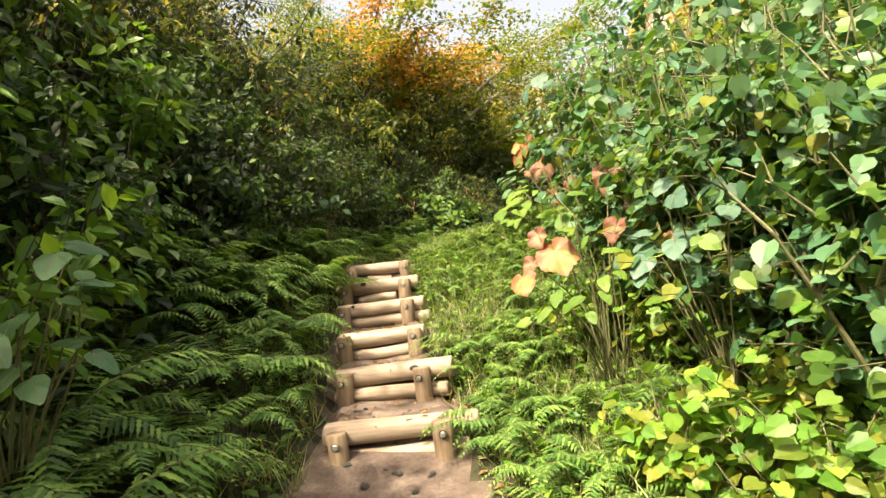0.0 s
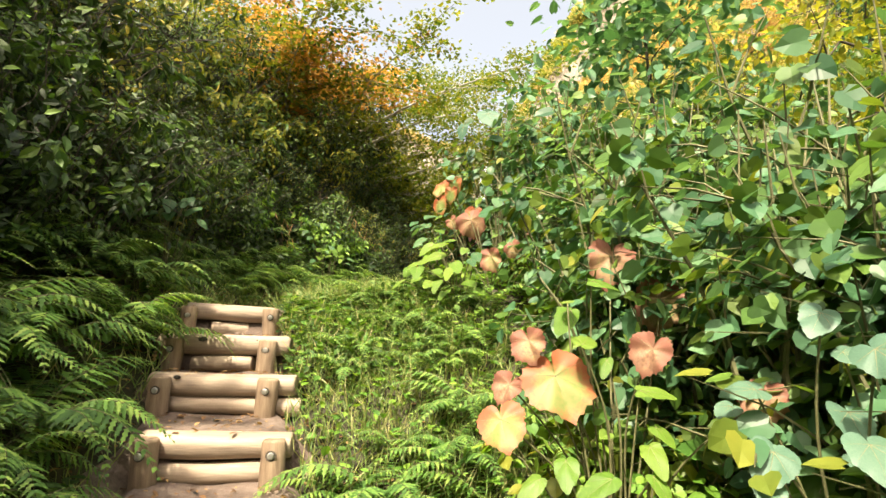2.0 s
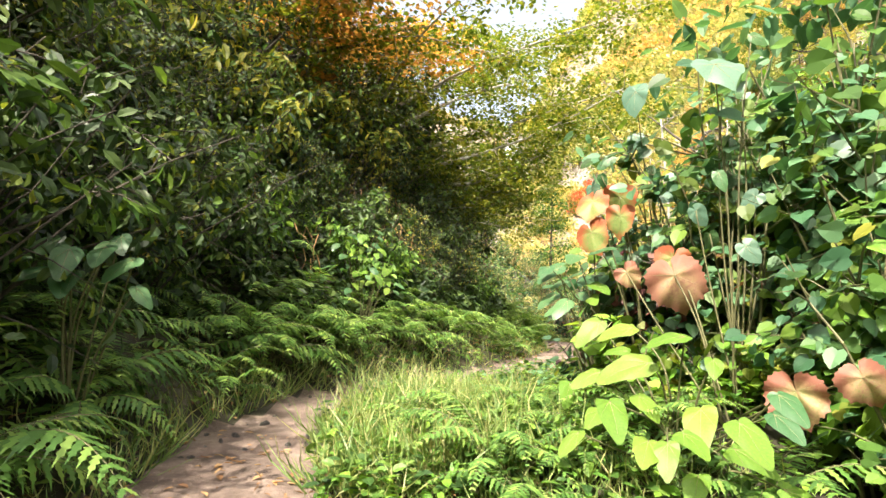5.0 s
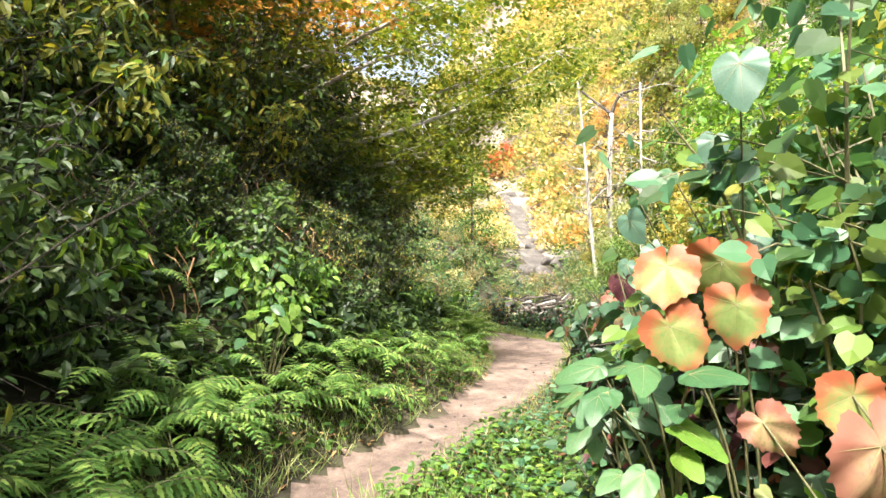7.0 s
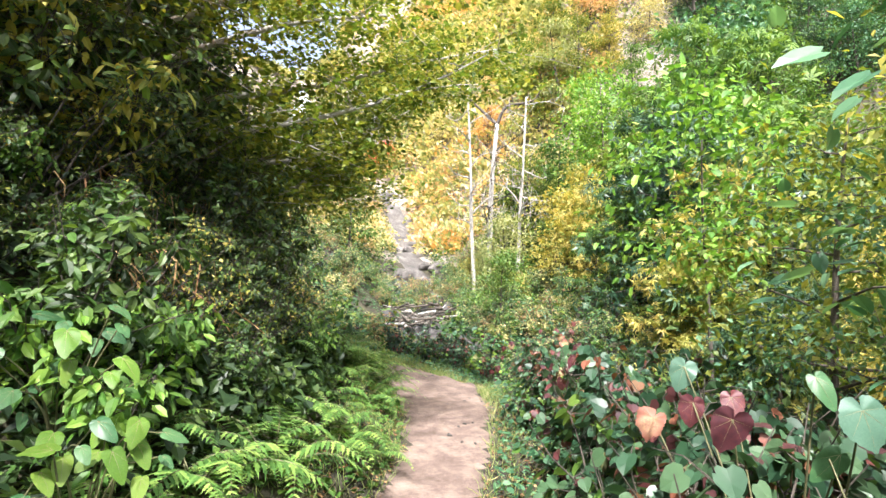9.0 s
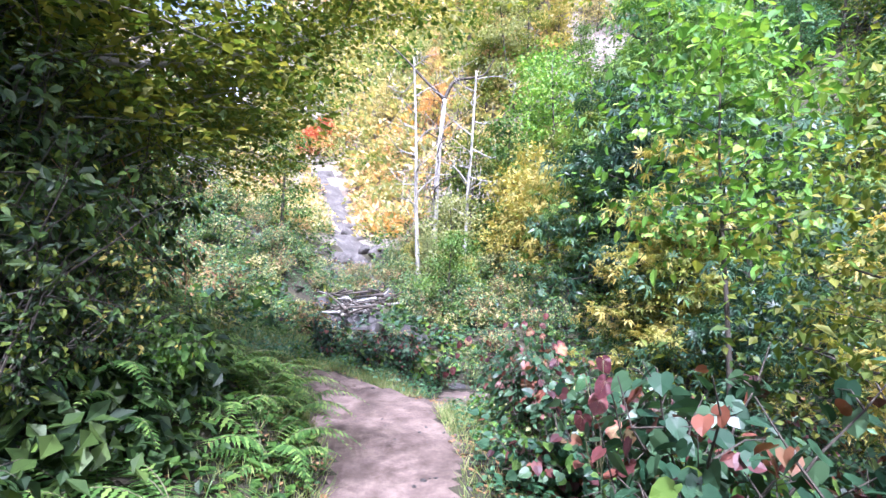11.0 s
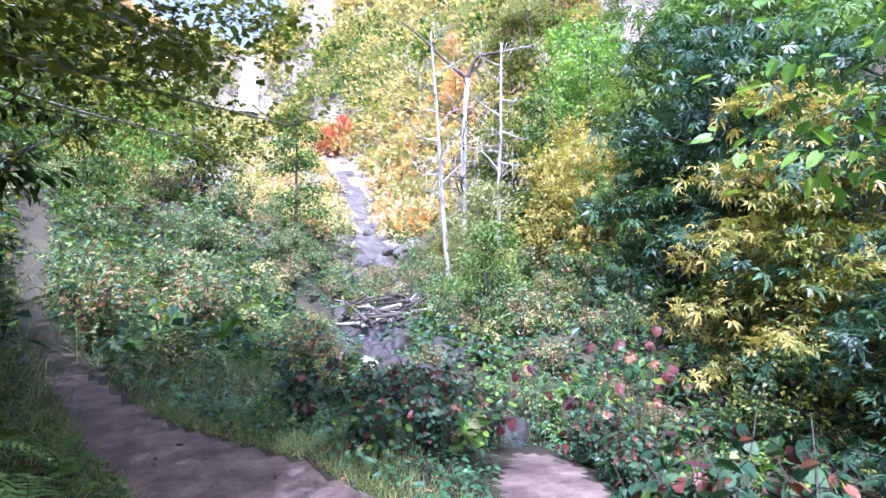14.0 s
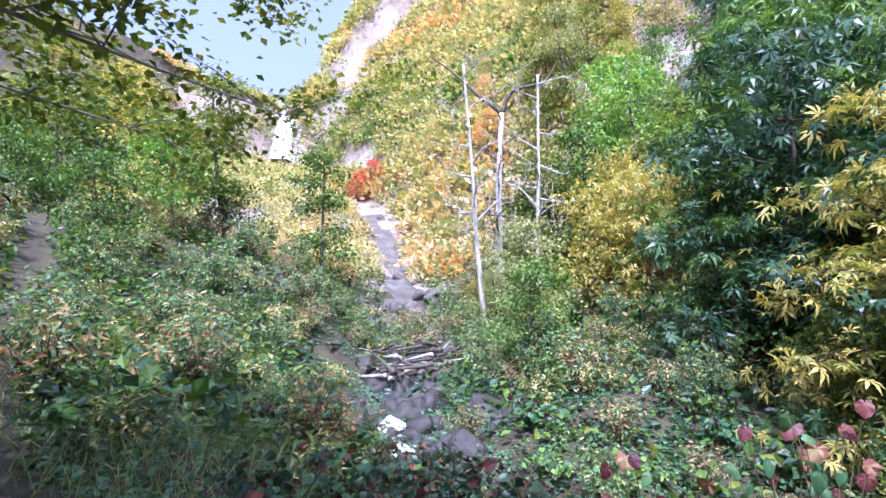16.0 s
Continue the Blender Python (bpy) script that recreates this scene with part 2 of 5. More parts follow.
def along(line, x, y):
    """For arrays of places: signed distance to a polyline (right positive), its height and half width there."""
    x, y = np.asarray(x, float), np.asarray(y, float)
    best = np.full(x.shape, 1e9)
    dist, height, width = np.zeros(x.shape), np.zeros(x.shape), np.zeros(x.shape)
    for (ax, ay, az, aw), (bx, by, bz, bw) in zip(line, line[1:]):
        ux, uy = bx - ax, by - ay
        f = np.clip(((x - ax) * ux + (y - ay) * uy) / (ux * ux + uy * uy), 0, 1)
        ex, ey = x - ax - f * ux, y - ay - f * uy
        d = np.hypot(ex, ey)
        side = np.where(ex * uy - ey * ux >= 0, 1.0, -1.0)
        near = d < best
        best = np.where(near, d, best)
        dist, height, width = np.where(near, d * side, dist), np.where(near, az + f * (bz - az), height), np.where(near, aw + f * (bw - aw), width)
    return dist, height, width


def rough(x, y, size, seed=0.0):
    """Cheap rolling relief from a few waves."""
    a = np.sin(x / size + 1.7 * np.sin(y / size * 0.8 + seed)) + np.sin(y / size * 1.13 + 1.4 * np.sin(x / size * 0.9 + 2 * seed + 1))
    b = np.sin(2.3 * x / size + 3 * seed + 1.9 * np.sin(1.9 * y / size)) * np.sin(2.1 * y / size + seed)
    return 0.35 * a + 0.3 * b


def heights(x, y):
    x, y = np.asarray(x, float), np.asarray(y, float)
    d, zt, w = along(TRAIL, x, y)
    dc, zc, _ = along(STREAM, x, y)
    out = np.abs(d) - w
    left, right = np.maximum(0, -d - w), np.maximum(0, d - w)
    bank = 0.62 * np.minimum(left, 1.2) + 1.0 * np.clip(left - 1.2, 0, 3.2) + 0.42 * np.clip(left - 4.4, 0, 60)
    early = np.clip((8.5 - y) / 3, 0, 1)
    slope = zt + bank + right * 0.16 * early * (right < 2) + np.where(right >= 2, 0.32 * early, 0) + 0.3 * np.clip(right - 4, 0, 3) + 2.2 * np.maximum(0, right - 7)
    slope = slope - np.clip(right, 0, 3) * 0.12 * (1 - early)
    far = np.maximum(0, np.abs(dc) - 1.0)
    rise = np.where(dc > 0, 0.22 * np.minimum(far, 11) + 0.92 * np.clip(far - 11, 0, 42) + 0.1 * np.maximum(0, far - 53), np.minimum(0.75 * far, 2.2 + 0.3 * far))
    up = np.clip((y - 36) / 13, 0, 1)
    rise = np.where(dc > 0, rise * (1 - up) + up * (0.5 * np.minimum(far, 3) + 1.75 * np.clip(far - 3, 0, 34) + 0.1 * np.maximum(0, far - 37)), rise * (1 - up) + up * (0.12 * np.minimum(far, 11) + 0.5 * np.clip(far - 11, 0, 50)))
    valley = zc + rise
    beyond = np.clip((y - 27) / 9, 0, 1)
    back = np.clip((y - 104) / 22, 0, 1)
    valley = valley * (1 - back) + np.minimum(valley, 30) * back
    k = 0.35
    soft = -k * np.log(np.exp(-np.clip(slope / k, -300, 300) + 0) + np.exp(-np.clip(valley / k, -300, 300)))
    soft = np.where(np.abs(slope - valley) > 6, np.minimum(slope, valley), soft)
    z = np.where(d < -w, slope, soft)
    z = z * (1 - beyond) + valley * beyond
    ds, zs, ws = along(SPUR, x, y)
    mix = np.clip(1.3 - np.maximum(0, np.abs(ds) - ws) / 0.5, 0, 1) * (np.abs(d) > w)
    z = z * (1 - mix) + zs * mix
    offroad = np.clip(np.minimum(out, np.abs(ds) - ws) / 0.6, 0, 1)
    z = z + offroad * 0.10 * rough(x, y, 0.55) + 0.012 * rough(x, y, 0.18, 2.0)
    wild = np.clip((np.hypot(x - 3, y - 14) - 22) / 15, 0, 1)
    high = np.clip((y - 42) / 12, 0, 1) * np.where(dc > 0, 1.0, 0.35)
    return z + wild * (1.3 * rough(x, y, 5.5, 1.0) + 0.6 * rough(x, y, 2.1, 3.0)) + high * (2.0 * rough(x, z, 4.5, 5.0) + 0.9 * np.abs(rough(x, z, 1.6, 2.0)))


def ground(x, y):
    return float(heights(np.array([x]), np.array([y]))[0])


# ---- mesh helpers ----
def mesh_of(name, verts, faces, mats, slots=None, smooth=False):
    me = bpy.data.meshes.new(name)
    me.from_pydata([tuple(v) for v in np.asarray(verts, float).tolist()], [], faces)
    for m in mats:
        me.materials.append(m)
    if slots is not None:
        me.polygons.foreach_set("material_index", np.asarray(slots, np.int32))
    if smooth:
        me.polygons.foreach_set("use_smooth", np.ones(len(me.polygons), bool))
    me.update()
    return me


def part(name, me, parent, label="", m=None):
    ob = new(name, me)
    ob.parent = parent
    if m is not None:
        ob.matrix_basis = m
    return tagged(ob, label)


class Build:
    """Gathers vertices, faces and material slots of one mesh."""

    def __init__(self):
        self.v, self.f, self.s, self.n = [], [], [], 0

    def add(self, verts, faces, slot=0):
        self.v.append(np.asarray(verts, float))
        self.f += [tuple(int(i) + self.n for i in f) for f in faces]
        self.s += [slot] * len(faces)
        self.n += len(verts)

    def tube(self, pts, radii, sides=6, slot=0, cap=True):
        pts = [Vector(p) for p in pts]
        rings = []
        for i, p in enumerate(pts):
            way = (pts[min(i + 1, len(pts) - 1)] - pts[max(i - 1, 0)]).normalized()
            a = way.cross(Vector((0.31, 0.9, 0.17))).normalized()
            b = way.cross(a)
            rings += [p + radii[i] * (math.cos(q) * a + math.sin(q) * b) for q in (2 * math.pi * k / sides for k in range(sides))]
        faces = []
        for i in range(len(pts) - 1):
            for k in range(sides):
                faces.append((i * sides + k, i * sides + (k + 1) % sides, (i + 1) * sides + (k + 1) % sides, (i + 1) * sides + k))
        if cap:
            faces += [tuple(range(sides - 1, -1, -1)), tuple((len(pts) - 1) * sides + k for k in range(sides))]
        self.add([tuple(r) for r in rings], faces, slot)

    def leaves(self, where, way, up, length, width, shape="oval", slot=0):
        """Many leaves at once: base, direction, facing (arrays of n x 3), length and width (n)."""
        if not len(where):
            return
        u = way / np.linalg.norm(way, axis=1, keepdims=True)
        side = np.cross(up, u)
        side /= np.linalg.norm(side, axis=1, keepdims=True) + 1e-9
        w = np.cross(u, side)
        tmpl, faces = LEAF[shape]
        t = np.array(tmpl)
        v = (where[:, None] + t[None, :, 0:1] * (u * length[:, None])[:, None] + t[None, :, 1:2] * (side * width[:, None])[:, None]
             + t[None, :, 2:3] * (w * length[:, None])[:, None])
        n = len(t)
        base = self.n
        self.v.append(v.reshape(-1, 3))
        for i in range(len(where)):
            o = base + i * n
            for f in faces:
                self.f.append(tuple(o + q for q in f))
        self.s += [slot] * (len(where) * len(faces))
        self.n += len(where) * n

    def mesh(self, name, mats, smooth=False):
        return mesh_of(name, np.concatenate(self.v), self.f, mats, self.s, smooth)


LEAF = {
    "chip": ([(0, 0, 0), (0.5, 0.5, 0.06), (1, 0, -0.1), (0.5, -0.5, 0.06)], [(0, 2, 1), (0, 3, 2)]),
    "oval": ([(0, 0, 0), (0.3, 0.45, 0.05), (0.7, 0.4, 0.02), (1, 0, -0.15), (0.7, -0.4, 0.02), (0.3, -0.45, 0.05), (0.5, 0, -0.03)],
             [(0, 6, 2, 1), (6, 3, 2), (0, 5, 4, 6), (6, 4, 3)]),
    "heart": ([(0, 0, 0), (-0.12, 0.25, 0.03), (0.1, 0.5, 0.05), (0.42, 0.52, 0.04), (0.75, 0.3, 0.0), (1, 0, -0.12), (0.75, -0.3, 0.0),
               (0.42, -0.52, 0.04), (0.1, -0.5, 0.05), (-0.12, -0.25, 0.03), (0.45, 0, -0.04)],
              [(0, 10, 3, 2, 1), (10, 5, 4, 3), (0, 9, 8, 7, 10), (10, 7, 6, 5)]),
    "pinna": ([(0, 0, 0), (0.16, 0.5, 0.02), (0.22, 0.22, 0.02), (0.40, 0.46, 0.02), (0.46, 0.19, 0.01), (0.64, 0.34, 0), (0.69, 0.13, 0), (1, 0, -0.08),
               (0.69, -0.13, 0), (0.64, -0.34, 0), (0.46, -0.19, 0.01), (0.40, -0.46, 0.02), (0.22, -0.22, 0.02), (0.16, -0.5, 0.02)],
              [(0, 2, 1), (0, 13, 12), (0, 12, 2), (2, 4, 3), (2, 12, 10, 4), (12, 11, 10), (4, 6, 5), (4, 10, 8, 6), (10, 9, 8), (6, 8, 7)]),
    "palm": ([(0, 0, 0)] + [c for a, r in ((-1.5, 0.62), (-0.75, 0.88), (0.0, 1.0), (0.75, 0.88), (1.5, 0.62)) for c in
              ((0.55 * r * math.cos(a - 0.22), 1.35 * 0.55 * r * math.sin(a - 0.22), 0.03), (r * math.cos(a), 1.35 * r * math.sin(a), -0.24 * r), (0.55 * r * math.cos(a + 0.22), 1.35 * 0.55 * r * math.sin(a + 0.22), 0.03))],
             [(0, 1 + 3 * k, 2 + 3 * k, 3 + 3 * k) for k in range(5)]),
    "blade": ([(0, 0.5, 0), (0, -0.5, 0), (0.55, 0.4, 0.25), (0.55, -0.4, 0.25), (1, 0, 0.12)], [(0, 1, 3, 2), (2, 3, 4)]),
}


def rand_dirs(rng, n, flat=1.0):
    v = rng.normal(size=(n, 3))
    v[:, 2] *= flat
    return v / np.linalg.norm(v, axis=1, keepdims=True)


def leaf_up(rng, n, tilt=0.5):
    v = rng.normal(size=(n, 3)) * tilt
    v[:, 2] = np.abs(v[:, 2]) + 1.0
    return v


# ---- ground ----
def spaced(stops):
    """Grid lines: (from, to, step) stretches joined."""
    out = []
    for a, b, s in stops:
        out += list(np.arange(a, b - 1e-6, s))
    return np.array(out + [stops[-1][1]])


gx = spaced([(-420, -120, 50), (-120, -30, 9), (-30, -8, 1.5), (-8, -4, 0.4), (-4, 7, 0.11), (7, 14, 0.35), (14, 34, 1.0), (34, 110, 3), (110, 420, 50)])
gy = spaced([(-420, -100, 50), (-100, -12, 9), (-12, -1, 0.5), (-1, 19, 0.11), (19, 32, 0.35), (32, 60, 1.0), (60, 130, 2.2), (130, 430, 50)])
X, Y = np.meshgrid(gx, gy)
STEPS = [(-0.79, 2.85, 0.85, 5), (-0.98, 3.49, 1.08, -10), (-1.11, 4.0, 1.32, -4), (-1.25, 4.48, 1.555, -3), (-1.34, 4.885, 1.76, -3), (-1.44, 5.47, 1.985, 8)]
Z = heights(X, Y)
d0, _, w0 = along(TRAIL, X, Y)
Z = np.where((Y > 2.98) & (Y < 5.5) & (np.abs(d0) < 0.5), Z - 0.14 * np.clip((0.5 - np.abs(d0)) / 0.12, 0, 1), Z)
nx, ny = len(gx), len(gy)
ids = np.arange(nx * ny).reshape(ny, nx)
quads = np.stack([ids[:-1, :-1], ids[:-1, 1:], ids[1:, 1:], ids[1:, :-1]], -1).reshape(-1, 4)
cx, cy = (X[:-1, :-1] + X[1:, 1:]) / 2, (Y[:-1, :-1] + Y[1:, 1:]) / 2
dd, _, ww = along(TRAIL, cx, cy)
ds, _, ws = along(SPUR, cx, cy)
edge = 0.09 * rough(cx, cy, 0.3, 4.0) + 0.05 * rough(cx, cy, 0.11, 1.0)
slot = np.where(((np.abs(dd) < ww + edge) & (cy < 19.5)) | (np.abs(ds) < ws + edge), 1, 0)
dcs, _, _ = along(STREAM, cx, cy)
slot = np.where((np.hypot(cx, cy - 12) > 33) & (cy > 38) & (cx > 5), 2, slot)
slot = np.where((np.abs(dcs) < 1.0) & (cy > 17) & (cy < 60), 3, slot)
ground_me = mesh_of("ground", np.stack([X, Y, Z], -1).reshape(-1, 3), quads.tolist(), [SOIL, DIRT, CLIFF, ROCK], slot.ravel(), True)
tagged(new("ground", ground_me), "forest hillside with a trodden dirt trail and a rocky valley", "ground", kind="structure")


# ---- log steps ----
def log_mesh(name, length, r, mat, seed, axis="x", taper=0.04, cut=0.012):
    rng = np.random.default_rng(seed)
    b, n, sides = Build(), 9, 14
    phase = rng.uniform(0, 6, 4)
    verts, faces = [], []
    for i in range(n):
        f = i / (n - 1)
        s = -length / 2 + f * length
        edge_r = 1 - (0.13 if i in (0, n - 1) else 0)
        if i in (1, n - 2):
            s = math.copysign(length / 2 - cut, s)
        for k in range(sides):
            q = 2 * math.pi * k / sides
            rr = r * edge_r * (1 + taper * (0.5 - f) + 0.035 * math.sin(2 * q + phase[0] + 2 * f) + 0.03 * math.sin(5 * q + phase[1]) + 0.03 * math.sin(7 * f + phase[2]))
            bow = 0.012 * math.sin(3 * f + phase[3])
            p = (s, rr * math.cos(q), rr * math.sin(q) + bow)
            verts.append(p if axis == "x" else (p[1], p[2] - bow, s))
    for i in range(n - 1):
        for k in range(sides):
            faces.append((i * sides + k, i * sides + (k + 1) % sides, (i + 1) * sides + (k + 1) % sides, (i + 1) * sides + k))
    faces += [tuple(range(sides - 1, -1, -1)), tuple((n - 1) * sides + k for k in range(sides))]
    me = mesh_of(name, verts, faces, [mat])
    me.polygons.foreach_set("use_smooth", np.array([len(p.vertices) == 4 for p in me.polygons]))
    return me


bolt_b = Build()
bolt_b.tube([(0, 0.01, 0), (0, -0.004, 0), (0, -0.009, 0)], [0.017, 0.017, 0.012], 8)
bolt_me = bolt_b.mesh("bolt", [STEEL])
ring_b = Build()
ring_b.tube([(0, 0.01, 0), (0, -0.002, 0)], [0.025, 0.024], 10)
ring_me = ring_b.mesh("washer", [BARK])
for i, (x, y, z, turn) in enumerate(STEPS):
    step = new("log_step")
    step.matrix_basis = pose(x, y, z, 0, 0, turn)
    tagged(step, "weathered round-log step held by two bolted posts on a dirt slope", "log step", "log steps up the trail")
    rng = np.random.default_rng(50 + i)
    long = (0.86, 0.92, 0.70, 0.80, 0.82, 0.62)[i]
    shift = (0.05, 0.02, 0.0, 0.03, 0.01, 0.0)[i]
    part("upper_log", log_mesh("upper_log", long, 0.064, LOG, i), step, "", pose(shift, 0.09, 0.026, rng.uniform(0, 360), rng.uniform(-1.5, 1.5), rng.uniform(-1, 1)))
    low = (0.80, 0.82, 0.55, 0.84, 0.38, 0.26)[i]
    part("lower_log", log_mesh("lower_log", low, 0.052, LOG, 20 + i), step, "", pose((0.02, 0.02, -0.02, 0.05, 0.0, 0.0)[i], 0.085, -0.095, rng.uniform(0, 360), 0, rng.uniform(-2, 2)))
    for side in (-1, 1):
        post = part("post", log_mesh("post", 0.34, 0.058, POST, 40 + 2 * i + side, "z", 0.02), step, "", pose(side * 0.285, 0, -0.105, rng.uniform(-3, 3), rng.uniform(-2, 3), 0))
        part("bolt", bolt_me, post, "steel bolt head", pose(0, -0.058, 0.105))
        part("washer", ring_me, post, "dark countersunk ring", pose(0, -0.0565, 0.105))

# trodden fill behind each step
TREADS = []
for i, (x, y, z, turn) in enumerate(STEPS):
    x2, y2, z2 = STEPS[i + 1][:3] if i < 5 else (-1.5, 6.5, 2.12)
    n, m = 12, 14
    verts, faces = [], []
    for a in range(n):
        for c in range(m):
            f, g = a / (n - 1), c / (m - 1) - 0.5
            px, py = x + (x2 - x) * f + g * 0.94, y + 0.1 + (y2 - y - 0.02) * f
            top = (z + 0.06) * (1 - f) + (z2 - 0.14 if i < 5 else 2.045) * f
            top += 0.014 * float(rough(np.array(px), np.array(py), 0.09, i)) - 0.9 * max(0, abs(g) - 0.36) + 0.02 * abs(g)
            verts.append((px, py, top))
            TREADS.append((px, py, top))
    for a in range(n - 1):
        for c in range(m - 1):
            q = a * m + c
            faces.append((q, q + 1, q + m + 1, q + m))
    front = len(verts)
    for c in range(m):
        vx, vy, vz = verts[c]
        verts.append((vx, vy + 0.02, vz - 0.34))
    for c in range(m - 1):
        faces.append((front + c, front + c + 1, c + 1, c))
    tagged(new("step_tread", mesh_of("step_tread", verts, faces, [DIRT], None, True)), "trodden reddish dirt tread behind a log", "ground", kind="structure")


# ---- plants: kinds ----
def fern_frond(seed, length):
    """One arching frond: a midrib with two rows of toothed, tapering leaflets set apart from one another."""
    rng = np.random.default_rng(seed)
    b = Build()
    n = 20
    pts = []
    for i in range(n + 1):
        f = i / n
        pts.append((length * (0.80 * f + 0.08 * f * f), 0.05 * length * math.sin(2.2 * f + seed), length * (1.05 * f - 0.92 * f * f)))
    b.tube(pts[::2], [0.0035 * (1 - 0.8 * i / 10) for i in range(11)], 3, 1, False)
    where, way, up, ln, wd = [], [], [], [], []
    for i in range(4, n + 1):
        f = i / n
        for half in (-1, 1):
            size = length * 0.27 * (1 - f) ** 0.75 * min(1.0, 0.55 + 2.2 * (f - 0.2)) + 0.012
            where.append(pts[i])
            way.append((0.32 + 0.5 * f, half * 1.0, -0.12 - 0.35 * f + 0.10 * rng.normal()))
            up.append((-0.15 + 0.5 * f, 0.15 * rng.normal(), 1))
            ln.append(size * rng.uniform(0.92, 1.08))
            wd.append(length * 0.058 * (1.0 - 0.5 * f))
    b.leaves(np.array(where), np.array(way), np.array(up), np.array(ln), np.array(wd), "pinna")
    return b.mesh("frond", [FERN, STEM])


FRONDS = [fern_frond(k, 0.5 + 0.06 * k) for k in range(4)]


def make_fern(seed, count, low=0):
    rng = np.random.default_rng(seed)
    fern = new("fern")
    turn = rng.uniform(0, 360)
    for k in range(count):
        part("frond", FRONDS[int(rng.integers(4))], fern, "", pose(0, 0, 0.01, 0, rng.uniform(-18, 12) + low, turn + 360 * k / count + rng.uniform(-18, 18)) @ Matrix.Scale(rng.uniform(0.75, 1.1), 4))
    return tagged(fern, "green fern clump with arching feathery fronds on the bank", "fern", "ferns beside the trail")


def drop(ob):
    for o in (*ob.children_recursive, ob):
        bpy.data.objects.remove(o)


def shrub_meshes(seed, height, spread, stems, leaves, size, shape="oval", mats=(GREEN,), droop=0.2, round_leaf=0.75, low=0.25, bark=BARK):
    """Stems that fork and lean out, with leaves set along their upper parts."""
    rng = np.random.default_rng(seed)
    wood, b = Build(), Build()
    tips = []
    for s in range(stems):
        q, lean = rng.uniform(0, 2 * math.pi), rng.uniform(0.15, 1.0) * spread
        h = height * rng.uniform(0.65, 1.0)
        base = Vector((rng.uniform(-1, 1) * spread * 0.2, rng.uniform(-1, 1) * spread * 0.2, -0.05))
        pts = []
        for i in range(7):
            f = i / 6
            pts.append(base + Vector((math.cos(q) * lean * f ** 1.4, math.sin(q) * lean * f ** 1.4, h * (f - 0.12 * f * f))) + Vector(rng.normal(size=3) * 0.02 * height * f))
        r = 0.006 + 0.004 * height
        wood.tube(pts, [r * (1 - 0.8 * i / 6) for i in range(7)], 5)
        tips.append(pts)
        for _ in range(4):
            i = int(rng.integers(2, 6))
            d = Vector(rng.normal(size=3)) * 0.12 * height
            d.z = abs(d.z) * 0.5
            twig = [pts[i], pts[i] + d * 0.5 + Vector((0, 0, 0.03)), pts[i] + d]
            wood.tube(twig, [r * 0.4, r * 0.25, r * 0.08], 4)
            tips.append([pts[i]] + twig)
    n = leaves
    pick = rng.integers(0, len(tips), n)
    where, way = np.zeros((n, 3)), np.zeros((n, 3))
    for k in range(n):
        line = tips[pick[k]]
        f = low + (1 - low) * rng.random() ** 0.8
        j = f * (len(line) - 1)
        i = min(int(j), len(line) - 2)
        p = line[i].lerp(line[i + 1], j - i)
        where[k] = p
        out = Vector((p.x, p.y, 0.05))
        way[k] = np.array(out.normalized()) * 0.5 + rng.normal(size=3) * 0.7
    way[:, 2] = way[:, 2] * 0.5 - droop - 0.25
    way /= np.linalg.norm(way, axis=1, keepdims=True)
    where += way * size * 0.35 + rng.normal(size=(n, 3)) * size * 0.4
    ln = size * rng.uniform(0.6, 1.2, n)
    slots = rng.integers(0, len(mats), n)
    face = where * np.array([1, 1, 0])
    face /= np.linalg.norm(face, axis=1, keepdims=True) + 1e-6
    up = face * 0.8 + rng.normal(size=(n, 3)) * 0.45 + np.array([-0.25, -0.1, 0.75])
    for k in range(len(mats)):
        w = slots == k
        b.leaves(where[w], way[w], up[w], ln[w], ln[w] * round_leaf, shape, k)
    return wood.mesh("stem", [bark]), b.mesh("foliage", list(mats))


def make_shrub(name, label, category, group, meshes):
    ob = new(name)
    part("stem", meshes[0], ob)
    part("foliage", meshes[1], ob)
    return tagged(ob, label, category, group)


